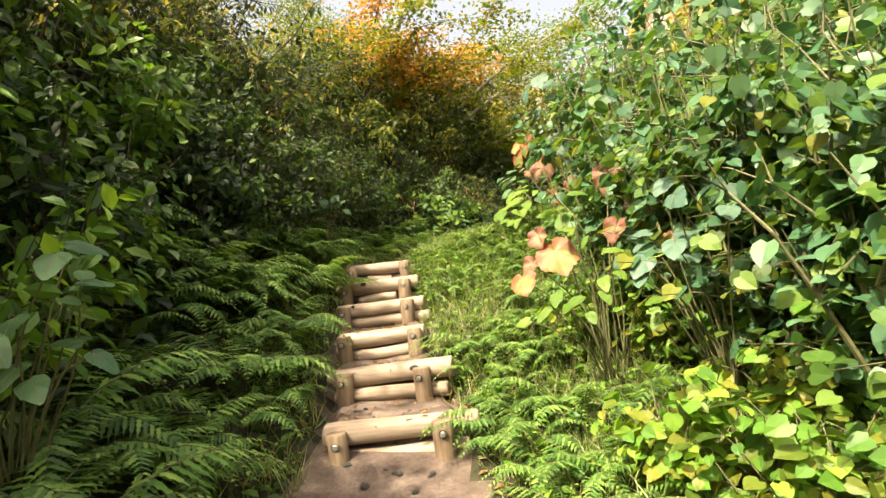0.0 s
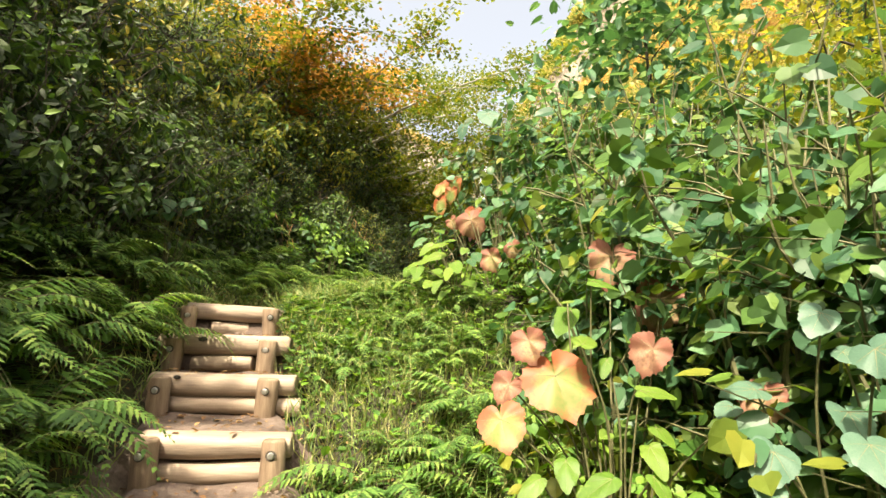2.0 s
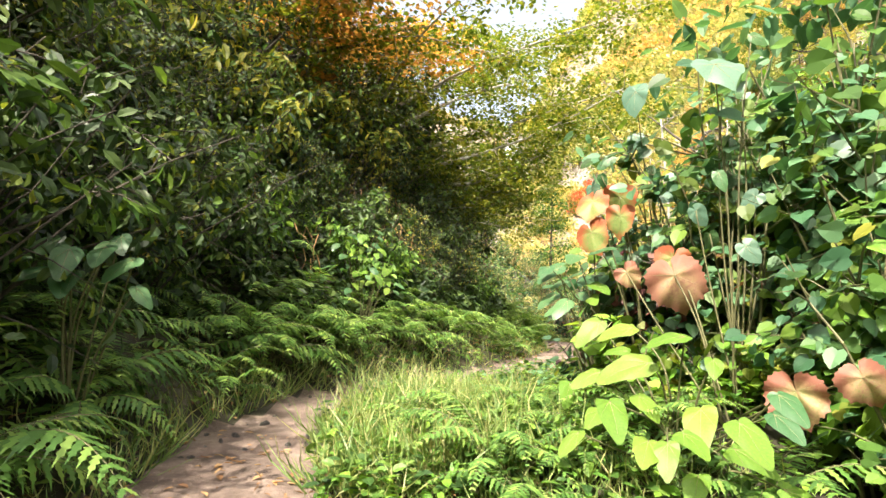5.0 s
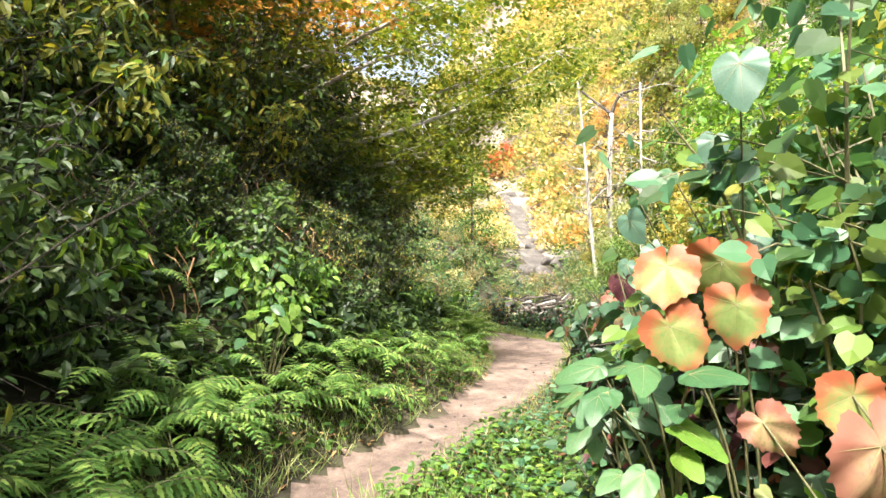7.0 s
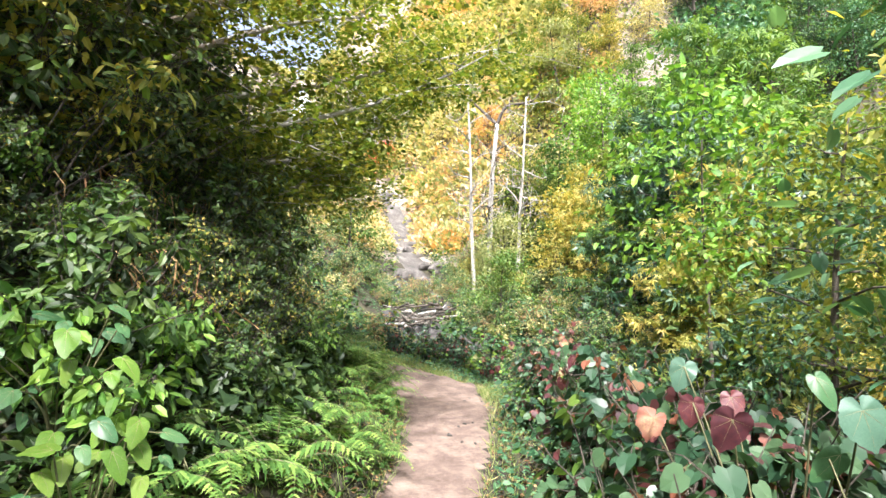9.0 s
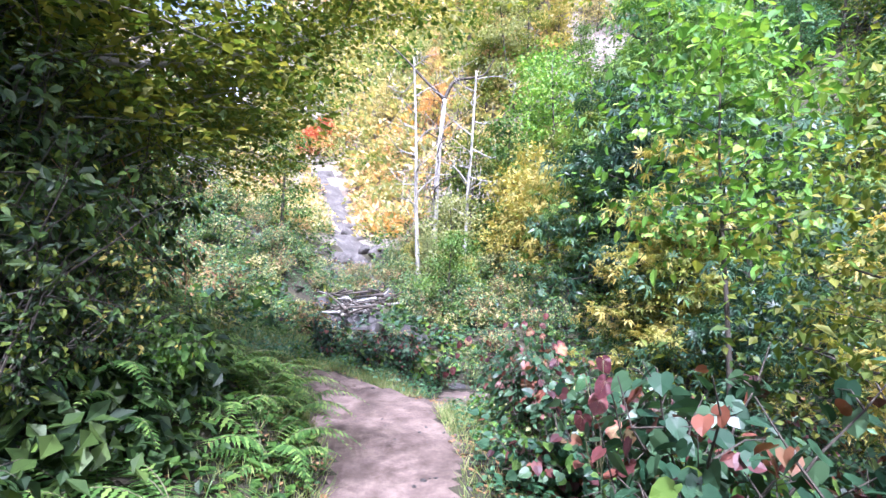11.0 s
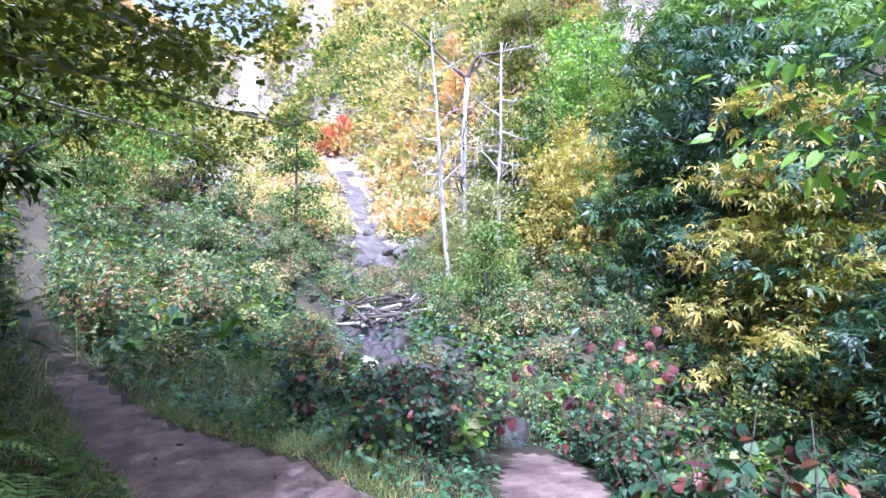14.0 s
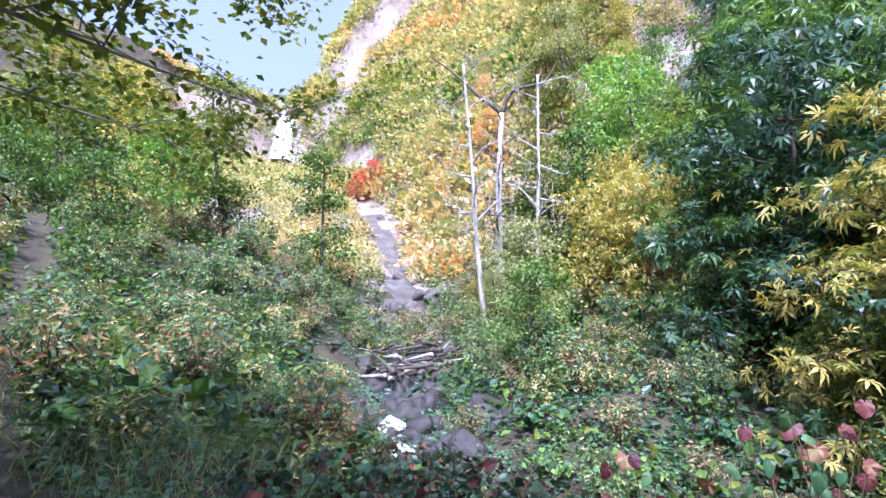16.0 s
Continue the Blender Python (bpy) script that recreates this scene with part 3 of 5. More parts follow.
def tree_meshes(seed, height, radius, leaves, size, bare=0.3, bark=BARK, mat=GREEN, flat=0.55, trunk_r=None, limbs=12, lean=0.05, shape="chip", clump=0.16):
    rng = np.random.default_rng(seed)
    wood, b = Build(), Build()
    tr = trunk_r or height * 0.016
    pts = []
    lx, ly = rng.normal(size=2) * lean
    for i in range(10):
        f = i / 9
        pts.append(Vector((lx * height * f + 0.02 * height * math.sin(3 * f + seed), ly * height * f + 0.02 * height * math.sin(4 * f + 2 * seed), height * f - 0.4 * (i == 0))))
    wood.tube(pts, [tr * (1.35 if i == 0 else 1.0) * (1 - 0.86 * i / 9) for i in range(10)], 8)
    nodes = []
    for k in range(limbs):
        f = bare + (0.97 - bare) * (k + rng.random()) / limbs
        j = f * 9
        i = min(int(j), 8)
        p = pts[i].lerp(pts[i + 1], j - i)
        q = k * 2.4 + rng.uniform(-0.5, 0.5)
        reach = radius * (1.0 - 0.75 * max(0, (f - bare) / (1 - bare)) ** 1.6) * rng.uniform(0.75, 1.15)
        rise = reach * rng.uniform(0.15, 0.65)
        line = [p + Vector((math.cos(q + 0.3 * g) * reach * g, math.sin(q + 0.3 * g) * reach * g, rise * g - 0.25 * reach * g * g)) + Vector(rng.normal(size=3) * 0.03 * reach) * (g > 0) for g in (0, 0.3, 0.6, 0.85, 1.0)]
        lr = tr * 0.42 * (1 - 0.6 * f)
        wood.tube(line, [lr, lr * 0.75, lr * 0.5, lr * 0.3, lr * 0.12], 5)
        nodes += [(line[2], 0.8), (line[3], 1.0), (line[4], 0.9)]
        for _ in range(3):
            g = int(rng.integers(1, 4))
            e = line[g] + Vector(rng.normal(size=3) * np.array([0.3, 0.3, 0.16])) * reach
            wood.tube([line[g], line[g].lerp(e, 0.5) + Vector((0, 0, 0.03 * reach)), e], [lr * 0.35, lr * 0.22, lr * 0.08], 4)
            nodes.append((e, 0.9))
    nodes.append((pts[9], 0.8))
    if leaves:
        pick = rng.integers(0, len(nodes), leaves)
        c = np.array([tuple(p) for p, _ in nodes])[pick]
        s = np.array([w for _, w in nodes])[pick]
        off = rng.normal(size=(leaves, 3)) * np.array([1, 1, flat]) * (clump * radius + 0.10) * s[:, None]
        where = c + off
        way = off * 0.6 + rng.normal(size=(leaves, 3)) * 0.25 * radius
        way[:, 2] -= 0.12 * radius
        ln = size * rng.uniform(0.6, 1.3, leaves)
        b.leaves(where, way, leaf_up(rng, leaves, 0.6), ln, ln * 0.62, shape)
    else:
        for p, _ in nodes:
            for _ in range(2):
                e = p + Vector(rng.normal(size=3)) * 0.16 * radius
                b.tube([p, e], [tr * 0.06, tr * 0.02], 3)
    return wood.mesh("trunk", [bark], True), b.mesh("crown", [mat if leaves else bark])


def make_tree(name, label, group, meshes, category="tree"):
    ob = new(name)
    part("trunk", meshes[0], ob)
    part("crown", meshes[1], ob)
    return tagged(ob, label, category, group)


def recolour(ob, child, mat):
    for c in ob.children:
        if c.name.split(".")[0] == child:
            c.material_slots[0].link = "OBJECT"
            c.material_slots[0].material = mat


WALKED = [(0, -3, 0, 0), (0, 0, 0, 0), (-0.3, 1.2, 0, 0), (-0.65, 2.6, 0, 0), (-0.95, 3.9, 0, 0), (-0.85, 5.3, 0, 0), (-0.98, 6.1, 0, 0), (-0.6, 7.3, 0, 0), (0.6, 9.35, 0, 0), (1.6, 10.9, 0, 0), (2.8, 13.2, 0, 0)]


def clear_of(x, y):
    """How far a place lies from the line walked and from the trodden trails' edges."""
    a, b = np.array([x]), np.array([y])
    d, _, w = along(TRAIL, a, b)
    ds, _, ws = along(SPUR, a, b)
    return abs(float(along(WALKED, a, b)[0][0])), min(abs(float(d[0])) - float(w[0]), abs(float(ds[0])) - float(ws[0]))


def by_trail(y, off):
    """The place beside the trail at that y, off metres to the right of its edge (negative: left)."""
    for (ax, ay, _, aw), (bx, by, _, bw) in zip(TRAIL, TRAIL[1:]):
        if ay <= y < by or (ay > y > by):
            f = (y - ay) / (by - ay)
            n = Vector((by - ay, -(bx - ax))).normalized()
            w = aw + f * (bw - aw)
            o = off + math.copysign(w, off)
            return ax + f * (bx - ax) + n.x * o, y + n.y * o
    return 0.0, y


# ---- ferns on both banks ----
rng = np.random.default_rng(7)
kinds = [make_fern(100 + k, int(rng.integers(7, 11))) for k in range(5)]
for k in range(340):
    if k < 250:
        y = (rng.uniform(0.2, 4.5), rng.uniform(3.5, 8.5), rng.uniform(6.0, 14.5))[k % 3]
        x, yy = by_trail(y, -abs(rng.gamma(1.7, 0.7)) - 0.05)
    else:
        y = rng.uniform(1.2, 7.6)
        x, yy = by_trail(y, abs(rng.gamma(1.5, 0.5)) + 0.1)
    away, off = clear_of(x, yy)
    if off < 0.12 or (away < 0.45 and k < 250) or away < 0.25:
        continue
    s = rng.uniform(0.8, 1.35) * (0.7 if k >= 250 or away < 0.8 else 1)
    tilt = 14 if k < 250 else 0
    ob = copy_thing(kinds[k % 5], pose(x, yy, ground(x, yy), rng.uniform(-6, 6), tilt + rng.uniform(-6, 6), rng.uniform(-50, 50)))
    ob.scale = (s, s, s)
for ob in kinds:
    drop(ob)

# ---- broadleaf thicket beside the lower trail ----
rng = np.random.default_rng(11)
THICKET = [shrub_meshes(200 + k, h, sp, st, n, sz, "heart", m, 0.3, 0.9, 0.02, STEM) for k, (h, sp, st, n, sz, m) in enumerate([
    (1.5, 0.6, 9, 420, 0.085, (LUSH, GREEN, BLUISH)), (1.9, 0.6, 9, 480, 0.08, (BLUISH, GREEN)), (1.1, 0.5, 9, 320, 0.09, (LUSH, LUSH, OLIVE)),
    (2.4, 0.65, 9, 520, 0.085, (BLUISH, BLUISH, GREEN, OLIVE)), (0.8, 0.45, 8, 240, 0.08, (LUSH, OLIVE))])]
bush = [make_shrub("shrub", ("leafy bright green shrub with heart-shaped leaves", "tall blue-green shrub with rounded leaves", "low yellow-green shrub beside the trail", "tall straggly shrub with grey-green round leaves", "small fresh green bush at the grass edge")[k], "shrub", "thicket beside the trail", THICKET[k]) for k in range(5)]
for k in range(190):
    y = rng.uniform(0.2, 8.6)
    off = 1.15 + abs(rng.gamma(1.5, 0.95)) - 0.16 * max(0, y - 5)
    x, yy = by_trail(y, off)
    away, edge_off = clear_of(x, yy)
    if away < 1.0 or edge_off < 0.6 or (2.6 < yy < 7.4 and x < 0.8):
        continue
    kind = 4 if away < 1.25 else (2, 0)[int(rng.integers(2))] if away < 1.6 else (0, 1, 3, 1)[int(rng.integers(4))]
    ob = copy_thing(bush[kind], pose(x, yy, ground(x, yy), 0, 0, rng.uniform(0, 360)))
    s = rng.uniform(0.75, 1.1) * (1.2 if away > 2.2 else 1.0)
    ob.scale = (s, s, s)

for k in range(60):
    x, y = rng.uniform(0.35, 2.2), rng.uniform(1.0, 7.0)
    if clear_of(x, y)[0] < 0.95:
        continue
    ob = copy_thing(bush[(4, 4, 2)[k % 3]], pose(x, y, ground(x, y), 0, 0, rng.uniform(0, 360)))
    s = rng.uniform(0.6, 0.85)
    ob.scale = (s * 1.15, s * 1.15, s)

# ---- wine and rust tinted brambles beside the upper trail, green leaves darkened for shade ----
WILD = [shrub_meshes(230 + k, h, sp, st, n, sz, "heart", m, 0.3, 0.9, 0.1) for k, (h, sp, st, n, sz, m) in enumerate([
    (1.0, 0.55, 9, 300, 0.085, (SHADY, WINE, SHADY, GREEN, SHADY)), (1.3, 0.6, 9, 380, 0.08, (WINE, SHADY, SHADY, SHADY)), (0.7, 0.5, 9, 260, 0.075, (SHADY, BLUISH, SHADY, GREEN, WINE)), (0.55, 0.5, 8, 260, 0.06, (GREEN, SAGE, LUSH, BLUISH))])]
wild = [make_shrub("bramble", ("blue-green bramble with some wine-red leaves", "wine-red and rust tinted bramble", "low blue-green bramble, leaves darkened for shade", "low dull green undergrowth bush")[k], "bramble", "brambles on the valley side", WILD[k]) for k in range(4)]
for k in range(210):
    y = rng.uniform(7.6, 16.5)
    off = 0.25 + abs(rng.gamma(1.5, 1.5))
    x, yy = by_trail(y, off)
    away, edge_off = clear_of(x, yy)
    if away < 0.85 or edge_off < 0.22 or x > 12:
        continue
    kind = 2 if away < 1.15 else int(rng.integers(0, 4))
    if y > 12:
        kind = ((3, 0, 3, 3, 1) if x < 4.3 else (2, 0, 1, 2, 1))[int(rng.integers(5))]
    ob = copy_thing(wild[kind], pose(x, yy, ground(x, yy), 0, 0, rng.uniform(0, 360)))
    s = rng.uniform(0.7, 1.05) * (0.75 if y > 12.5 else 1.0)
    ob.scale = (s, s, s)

for k in range(26):  # a taller tangle where the trail levels out
    x, y = rng.uniform(0.7, 2.6), rng.uniform(7.3, 10.2)
    if clear_of(x, y)[0] < 0.95:
        continue
    ob = copy_thing(wild[(1, 0, 2)[k % 3]], pose(x, y, ground(x, y), 0, 0, rng.uniform(0, 360)))
    s = rng.uniform(1.0, 1.25)
    ob.scale = (s, s, s * 1.1)

# ---- valley bank scrub between trail bend and stream ----
SCRUB = [shrub_meshes(260 + k, h, sp, st, n, sz, "oval", m, 0.1, 0.45, 0.1) for k, (h, sp, st, n, sz, m) in enumerate([
    (1.2, 0.8, 14, 620, 0.09, (SAGE, BLUISH, SAGE, DRY)), (1.5, 0.9, 14, 700, 0.10, (BLUISH, GREEN, SAGE)), (0.9, 0.8, 12, 520, 0.09, (SAGE, OLIVE, GOLDEN))])]
scrub = [make_shrub("scrub_bush", ("grey-olive scrub bush with dry tips", "blue-green scrub bush with narrow leaves", "yellow-olive low scrub bush")[k], "bush", "scrub on the valley bank", SCRUB[k]) for k in range(3)]
for k in range(395):
    x, y = rng.uniform(-3.0, 24), rng.uniform(15.2, 40)
    away, edge_off = clear_of(x, y)
    dc = float(along(STREAM, np.array([x]), np.array([y]))[0][0])
    if edge_off < 0.5 or away < 2.0 or (-1.3 < dc < 1.2 and not 31 < y < 37) or dc > 12 or math.hypot(x - 3, y - 13.4) < 3.2:
        continue
    ob = copy_thing(scrub[int(rng.integers(3))], pose(x, y, ground(x, y), 0, 0, rng.uniform(0, 360)))
    s = rng.uniform(0.85, 1.5) * (0.65 if y < 19 else 1.0)
    ob.scale = (s, s, s)

# ---- thicket overhanging the left bank, leaf colours darkened for its shade ----
rng = np.random.default_rng(21)
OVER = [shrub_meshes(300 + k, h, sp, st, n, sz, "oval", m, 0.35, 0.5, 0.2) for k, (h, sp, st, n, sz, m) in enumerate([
    (2.2, 1.1, 12, 700, 0.13, (SHADE_DARK, SHADE_DARK, GREEN)), (2.8, 1.3, 12, 800, 0.12, (SHADE_DARK, SHADE_DARK, OLIVE)), (1.4, 0.8, 10, 420, 0.14, (GREEN, LUSH)), (3.2, 1.4, 12, 900, 0.11, (SHADE_DARK, OLIVE, SHADE_DARK, YELLOW))])]
over = [make_shrub("bank_shrub", ("overhanging green shrub on the bank, darkened for shade", "tall shrub with shade-darkened and olive leaves", "fresh green broadleaf shrub on the bank", "tall olive and yellowing shrub above the bank")[k], "shrub", "shrubs over the bank", OVER[k]) for k in range(4)]
for k in range(240):
    y = rng.uniform(-0.5, 24)
    off = (-1.15 if y < 7 or y > 15 else -2.5) - abs(rng.gamma(1.6, 1.1))
    x, yy = by_trail(y, off)
    away, edge_off = clear_of(x, yy)
    if away < 1.5 or edge_off < 0.9:
        continue
    kind = int(rng.integers(0, 4)) if away > (2.6 if y < 8 else 3.6) else (2, 0)[int(rng.integers(2))]
    ob = copy_thing(over[kind], pose(x, yy, ground(x, yy), rng.uniform(-6, 6), 14 + rng.uniform(-6, 10), rng.uniform(-40, 40)))
    s = rng.uniform(0.75, 1.15) * (0.6 if 8 < y and away < 3 else 0.7 if away < 2.2 else 1)
    ob.scale = (s, s, s)
for k in range(50):
    y = rng.uniform(5.0, 11.5)
    x, yy = by_trail(y, -1.0 - 1.9 * rng.random())
    if clear_of(x, yy)[0] < 1.4:
        continue
    ob = copy_thing(over[(0, 1, 3, 2)[k % 4]], pose(x, yy, ground(x, yy), rng.uniform(-8, 8), 25, rng.uniform(-40, 40)))
    s = rng.uniform(0.3, 0.5)
    ob.scale = (s, s, s)
# single bushes that stand out on the bank edge
for x, y, s, kind in ((-1.05, 9.75, 0.62, 2), (-1.35, 10.0, 0.7, 2), (-0.8, 10.5, 0.6, 2), (-2.3, 9.1, 0.8, 2), (-2.5, 11.6, 0.9, 2), (-2.05, 1.75, 0.8, 2), (-2.3, 2.4, 0.9, 2), (0.2, 14.6, 0.6, 0), (-0.2, 13.2, 0.7, 0)):
    ob = copy_thing(over[kind], pose(x, y, ground(x, y), 0, 8, 37 * x))
    ob.scale = (s, s, s)
sunlit = make_shrub("overhanging_shrub", "yellow-green shrub leaning out over the shaded bank", "shrub", "shrubs over the bank", shrub_meshes(320, 2.0, 1.3, 13, 620, 0.14, "oval", (SUNNY, OLIVE, SUNNY, GREEN), 0.4, 0.42, 0.25))
for k in range(60):
    y = rng.uniform(0.6, 10.5)
    x, yy = by_trail(y, -2.5 - 1.7 * rng.random())
    ob = copy_thing(sunlit, pose(x, yy, ground(x, yy), rng.uniform(-8, 8), rng.uniform(18, 34), rng.uniform(-40, 40)))
    s = rng.uniform(0.6, 1.0)
    ob.scale = (s, s, s)
drop(sunlit)
# fill for the bank gaps, in the same shade-darkened leaf colour
for k in range(90):
    if k < 40:
        x, yy = by_trail(rng.uniform(5.2, 12.0), -1.5 - 2.3 * rng.random())
    else:
        x, yy = rng.uniform(-4.6, -2.5), rng.uniform(4.6, 9.2)
    if clear_of(x, yy)[0] < 1.6:
        continue
    ob = tagged(copy_thing(over[(0, 1)[k % 2]], pose(x, yy, ground(x, yy), rng.uniform(-8, 8), 28, rng.uniform(-40, 40))), "shrub clinging to the steep bank, leaves darkened for shade", "shrub", "shrubs clinging to the bank")
    ob.name = "clinging_shrub"
    s = rng.uniform(0.4, 0.75)
    ob.scale = (s, s, s)
for ob in over + bush + wild + scrub:
    drop(ob)

# hanging dead fronds under the overhang
b = Build()
for k in range(75):
    y = rng.uniform(2.5, 14.5)
    x, yy = by_trail(y, -1.3 - rng.random() * 1.1)
    n, s = 13, rng.uniform(0.6, 1.0)
    c = np.array([x, yy, ground(x, yy) + 0.35 * s])
    where = c + np.stack([rng.normal(0, 0.2, n), rng.normal(0, 0.25, n), rng.uniform(-0.1, 0.3, n)], 1)
    way = np.stack([rng.normal(0, 0.35, n) + 0.3, rng.normal(0, 0.35, n), -np.ones(n)], 1)
    b.leaves(where, way, rand_dirs(rng, n), s * rng.uniform(0.15, 0.55, n), np.full(n, 0.012), "blade")
tagged(new("dead_fronds", b.mesh("dead_fronds", [DRY])), "brown dead fronds hanging on the bank", "dead fern", kind="stuff")


# ---- spreading maple that reaches over the trail ----
def limb(pts, r0, r1, b, sides=7):
    """A smooth tapering limb through the given places; returns finer places along it."""
    pts = [Vector(p) for p in pts]
    fine = []
    for i in range(len(pts) - 1):
        p0, p1, p2, p3 = pts[max(i - 1, 0)], pts[i], pts[i + 1], pts[min(i + 2, len(pts) - 1)]
        for k in range(6):
            t = k / 6
            fine.append(0.5 * ((2 * p1) + (p2 - p0) * t + (2 * p0 - 5 * p1 + 4 * p2 - p3) * t * t + (3 * p1 - p0 - 3 * p2 + p3) * t ** 3))
    fine.append(pts[-1])
    n = len(fine)
    b.tube(fine, [r0 + (r1 - r0) * (i / (n - 1)) ** 0.8 for i in range(n)], sides)
    return fine


def spreading_tree(name, label, trunk, limbs, seed, count, size, mat, twig=0.55, trunk_r=0.16, bark=BARK, flat=0.22, clump=0.2):
    rng = np.random.default_rng(seed)
    tree = new(name)
    base = Vector(trunk[0])
    tree.matrix_basis = Matrix.Translation(base)
    wood = Build()
    limb([Vector(p) - base for p in trunk], trunk_r, trunk_r * 0.5, wood, 10)
    part("trunk", wood.mesh("trunk", [bark], True), tree)
    nodes = []
    for pts, r in limbs:
        b = Build()
        fine = limb([Vector(p) - base for p in pts], r, 0.006, b)
        n = len(fine)
        for _ in range(int(n * 1.7)):
            i = int(rng.integers(int(n * 0.24), n))
            e = fine[i] + Vector(rng.normal(size=3) * np.array([1, 1, 0.4])) * twig
            mid = fine[i].lerp(e, 0.5) + Vector((0, 0, 0.05))
            b.tube([fine[i], mid, e], [0.009, 0.006, 0.002], 4)
            nodes += [mid, e, e]
        part("limb", b.mesh("limb", [bark], True), tree)
    crown = Build()
    c = np.array([tuple(p) for p in nodes])[rng.integers(0, len(nodes), count)]
    where = c + rng.normal(size=(count, 3)) * np.array([1, 1, flat]) * clump
    way = rng.normal(size=(count, 3))
    way[:, 2] = way[:, 2] * 0.3 - 0.25
    ln = size * rng.uniform(0.6, 1.25, count)
    crown.leaves(where, way, leaf_up(rng, count, 0.4), ln, ln * 0.75, "chip")
    part("crown", crown.mesh("crown", [mat]), tree)
    return tagged(tree, label, "tree")


spreading_tree("maple_tree", "leaning maple with long low limbs spreading over the trail", [(-2.0, 12.6, 3.2), (-1.9, 12.7, 4.2), (-1.5, 12.9, 5.2), (-1.6, 13.2, 6.6), (-1.2, 13.6, 8.2)],
               [([(-1.7, 12.8, 4.5), (-0.4, 13.0, 4.45), (0.9, 13.8, 5.0), (2.2, 14.7, 6.3), (3.3, 15.5, 7.8)], 0.06),
                ([(-1.7, 12.8, 4.6), (-0.3, 13.2, 4.6), (0.9, 14.6, 5.3), (2.0, 16.0, 6.3), (3.2, 17.4, 7.4)], 0.05),
                ([(-1.6, 12.8, 4.7), (0.0, 13.6, 4.7), (1.3, 15.2, 5.3), (2.6, 16.9, 5.8)], 0.045),
                ([(-1.5, 13.0, 5.4), (-0.4, 14.5, 5.6), (0.8, 16.6, 5.7), (2.3, 18.6, 6.0)], 0.04),
                ([(-1.6, 12.9, 5.0), (0.4, 13.2, 5.1), (1.9, 14.0, 5.9), (3.3, 14.8, 6.9)], 0.05),
                ([(-1.5, 12.9, 5.6), (0.2, 12.9, 6.6), (1.6, 13.6, 7.4), (2.6, 14.6, 8.1)], 0.05),
                ([(-1.5, 13.1, 6.3), (-0.9, 14.4, 7.4), (0.6, 16.0, 8.4), (1.5, 17.6, 9.2)], 0.05),
                ([(-1.6, 12.8, 4.9), (-0.2, 14.2, 4.9), (1.6, 16.4, 5.2), (3.9, 18.4, 5.5)], 0.05),
                ([(-1.6, 13.0, 5.1), (-0.3, 15.0, 5.1), (1.2, 17.4, 5.2), (3.0, 19.2, 5.3)], 0.045),
                ([(-1.6, 13.1, 5.6), (-0.8, 15.6, 5.7), (0.6, 17.8, 5.8), (2.2, 19.8, 6.1)], 0.045),
                ([(-1.5, 13.0, 6.0), (0.4, 14.8, 6.3), (2.0, 16.6, 6.5), (3.7, 18.0, 6.7)], 0.045),
                ([(-1.7, 12.9, 5.2), (-2.2, 11.6, 6.0), (-2.0, 10.4, 6.6), (-1.4, 9.2, 7.0)], 0.045),
                ([(-1.6, 12.9, 5.8), (-1.0, 11.7, 6.2), (-0.6, 10.6, 6.5), (0.2, 9.6, 6.9)], 0.035),
                ([(-1.6, 12.8, 5.0), (0.3, 12.6, 5.4), (1.9, 12.6, 6.1), (3.4, 12.9, 7.1)], 0.05),
                ([(-1.5, 12.9, 5.4), (0.5, 13.2, 6.0), (2.4, 13.6, 6.9), (4.2, 14.0, 7.7)], 0.05),
                ([(-1.5, 13.0, 6.0), (0.3, 12.3, 6.9), (1.8, 12.0, 7.5), (3.0, 12.0, 8.0)], 0.045),
                ([(-1.4, 13.3, 7.2), (0.0, 14.0, 8.0), (1.6, 15.0, 8.8), (3.0, 16.0, 9.3)], 0.045),
                ([(-1.5, 13.2, 6.8), (-2.6, 14.8, 7.6), (-2.4, 17, 8.4)], 0.05)], 5, 46000, 0.085, OLIVE, 0.6, 0.17, PALE)
spreading_tree("maple_tree", "maple with orange-turning leaves behind the bank", [(-3.2, 11.2, 5.0), (-3.0, 11.2, 6.0), (-2.6, 11.4, 7.0), (-2.2, 11.6, 8.2)],
               [([(-2.9, 11.2, 6.2), (-1.9, 11.2, 6.5), (-0.9, 11.4, 6.8), (0.1, 11.8, 7.0)], 0.04),
                ([(-2.8, 11.3, 6.6), (-1.9, 10.6, 6.9), (-1.2, 9.8, 7.0)], 0.035),
                ([(-2.7, 11.3, 6.9), (-1.8, 11.9, 7.2), (-0.5, 12.3, 7.5)], 0.035),
                ([(-2.6, 11.4, 7.1), (-2.2, 10.6, 7.8), (-1.7, 10.0, 8.3)], 0.03)], 6, 6000, 0.09, ORANGE, 0.45, 0.1)

# ---- trees above the left bank, and behind ----
rng = np.random.default_rng(31)
MATS = {"GREEN": GREEN, "LUSH": LUSH, "OLIVE": OLIVE, "YELLOW": YELLOW, "ORANGE": ORANGE, "RED": RED, "BLUISH": BLUISH, "SUNNY": SUNNY, "GOLDEN": GOLDEN, "PEACH": PEACH, "SAGE": SAGE, "SHADY": SHADY}
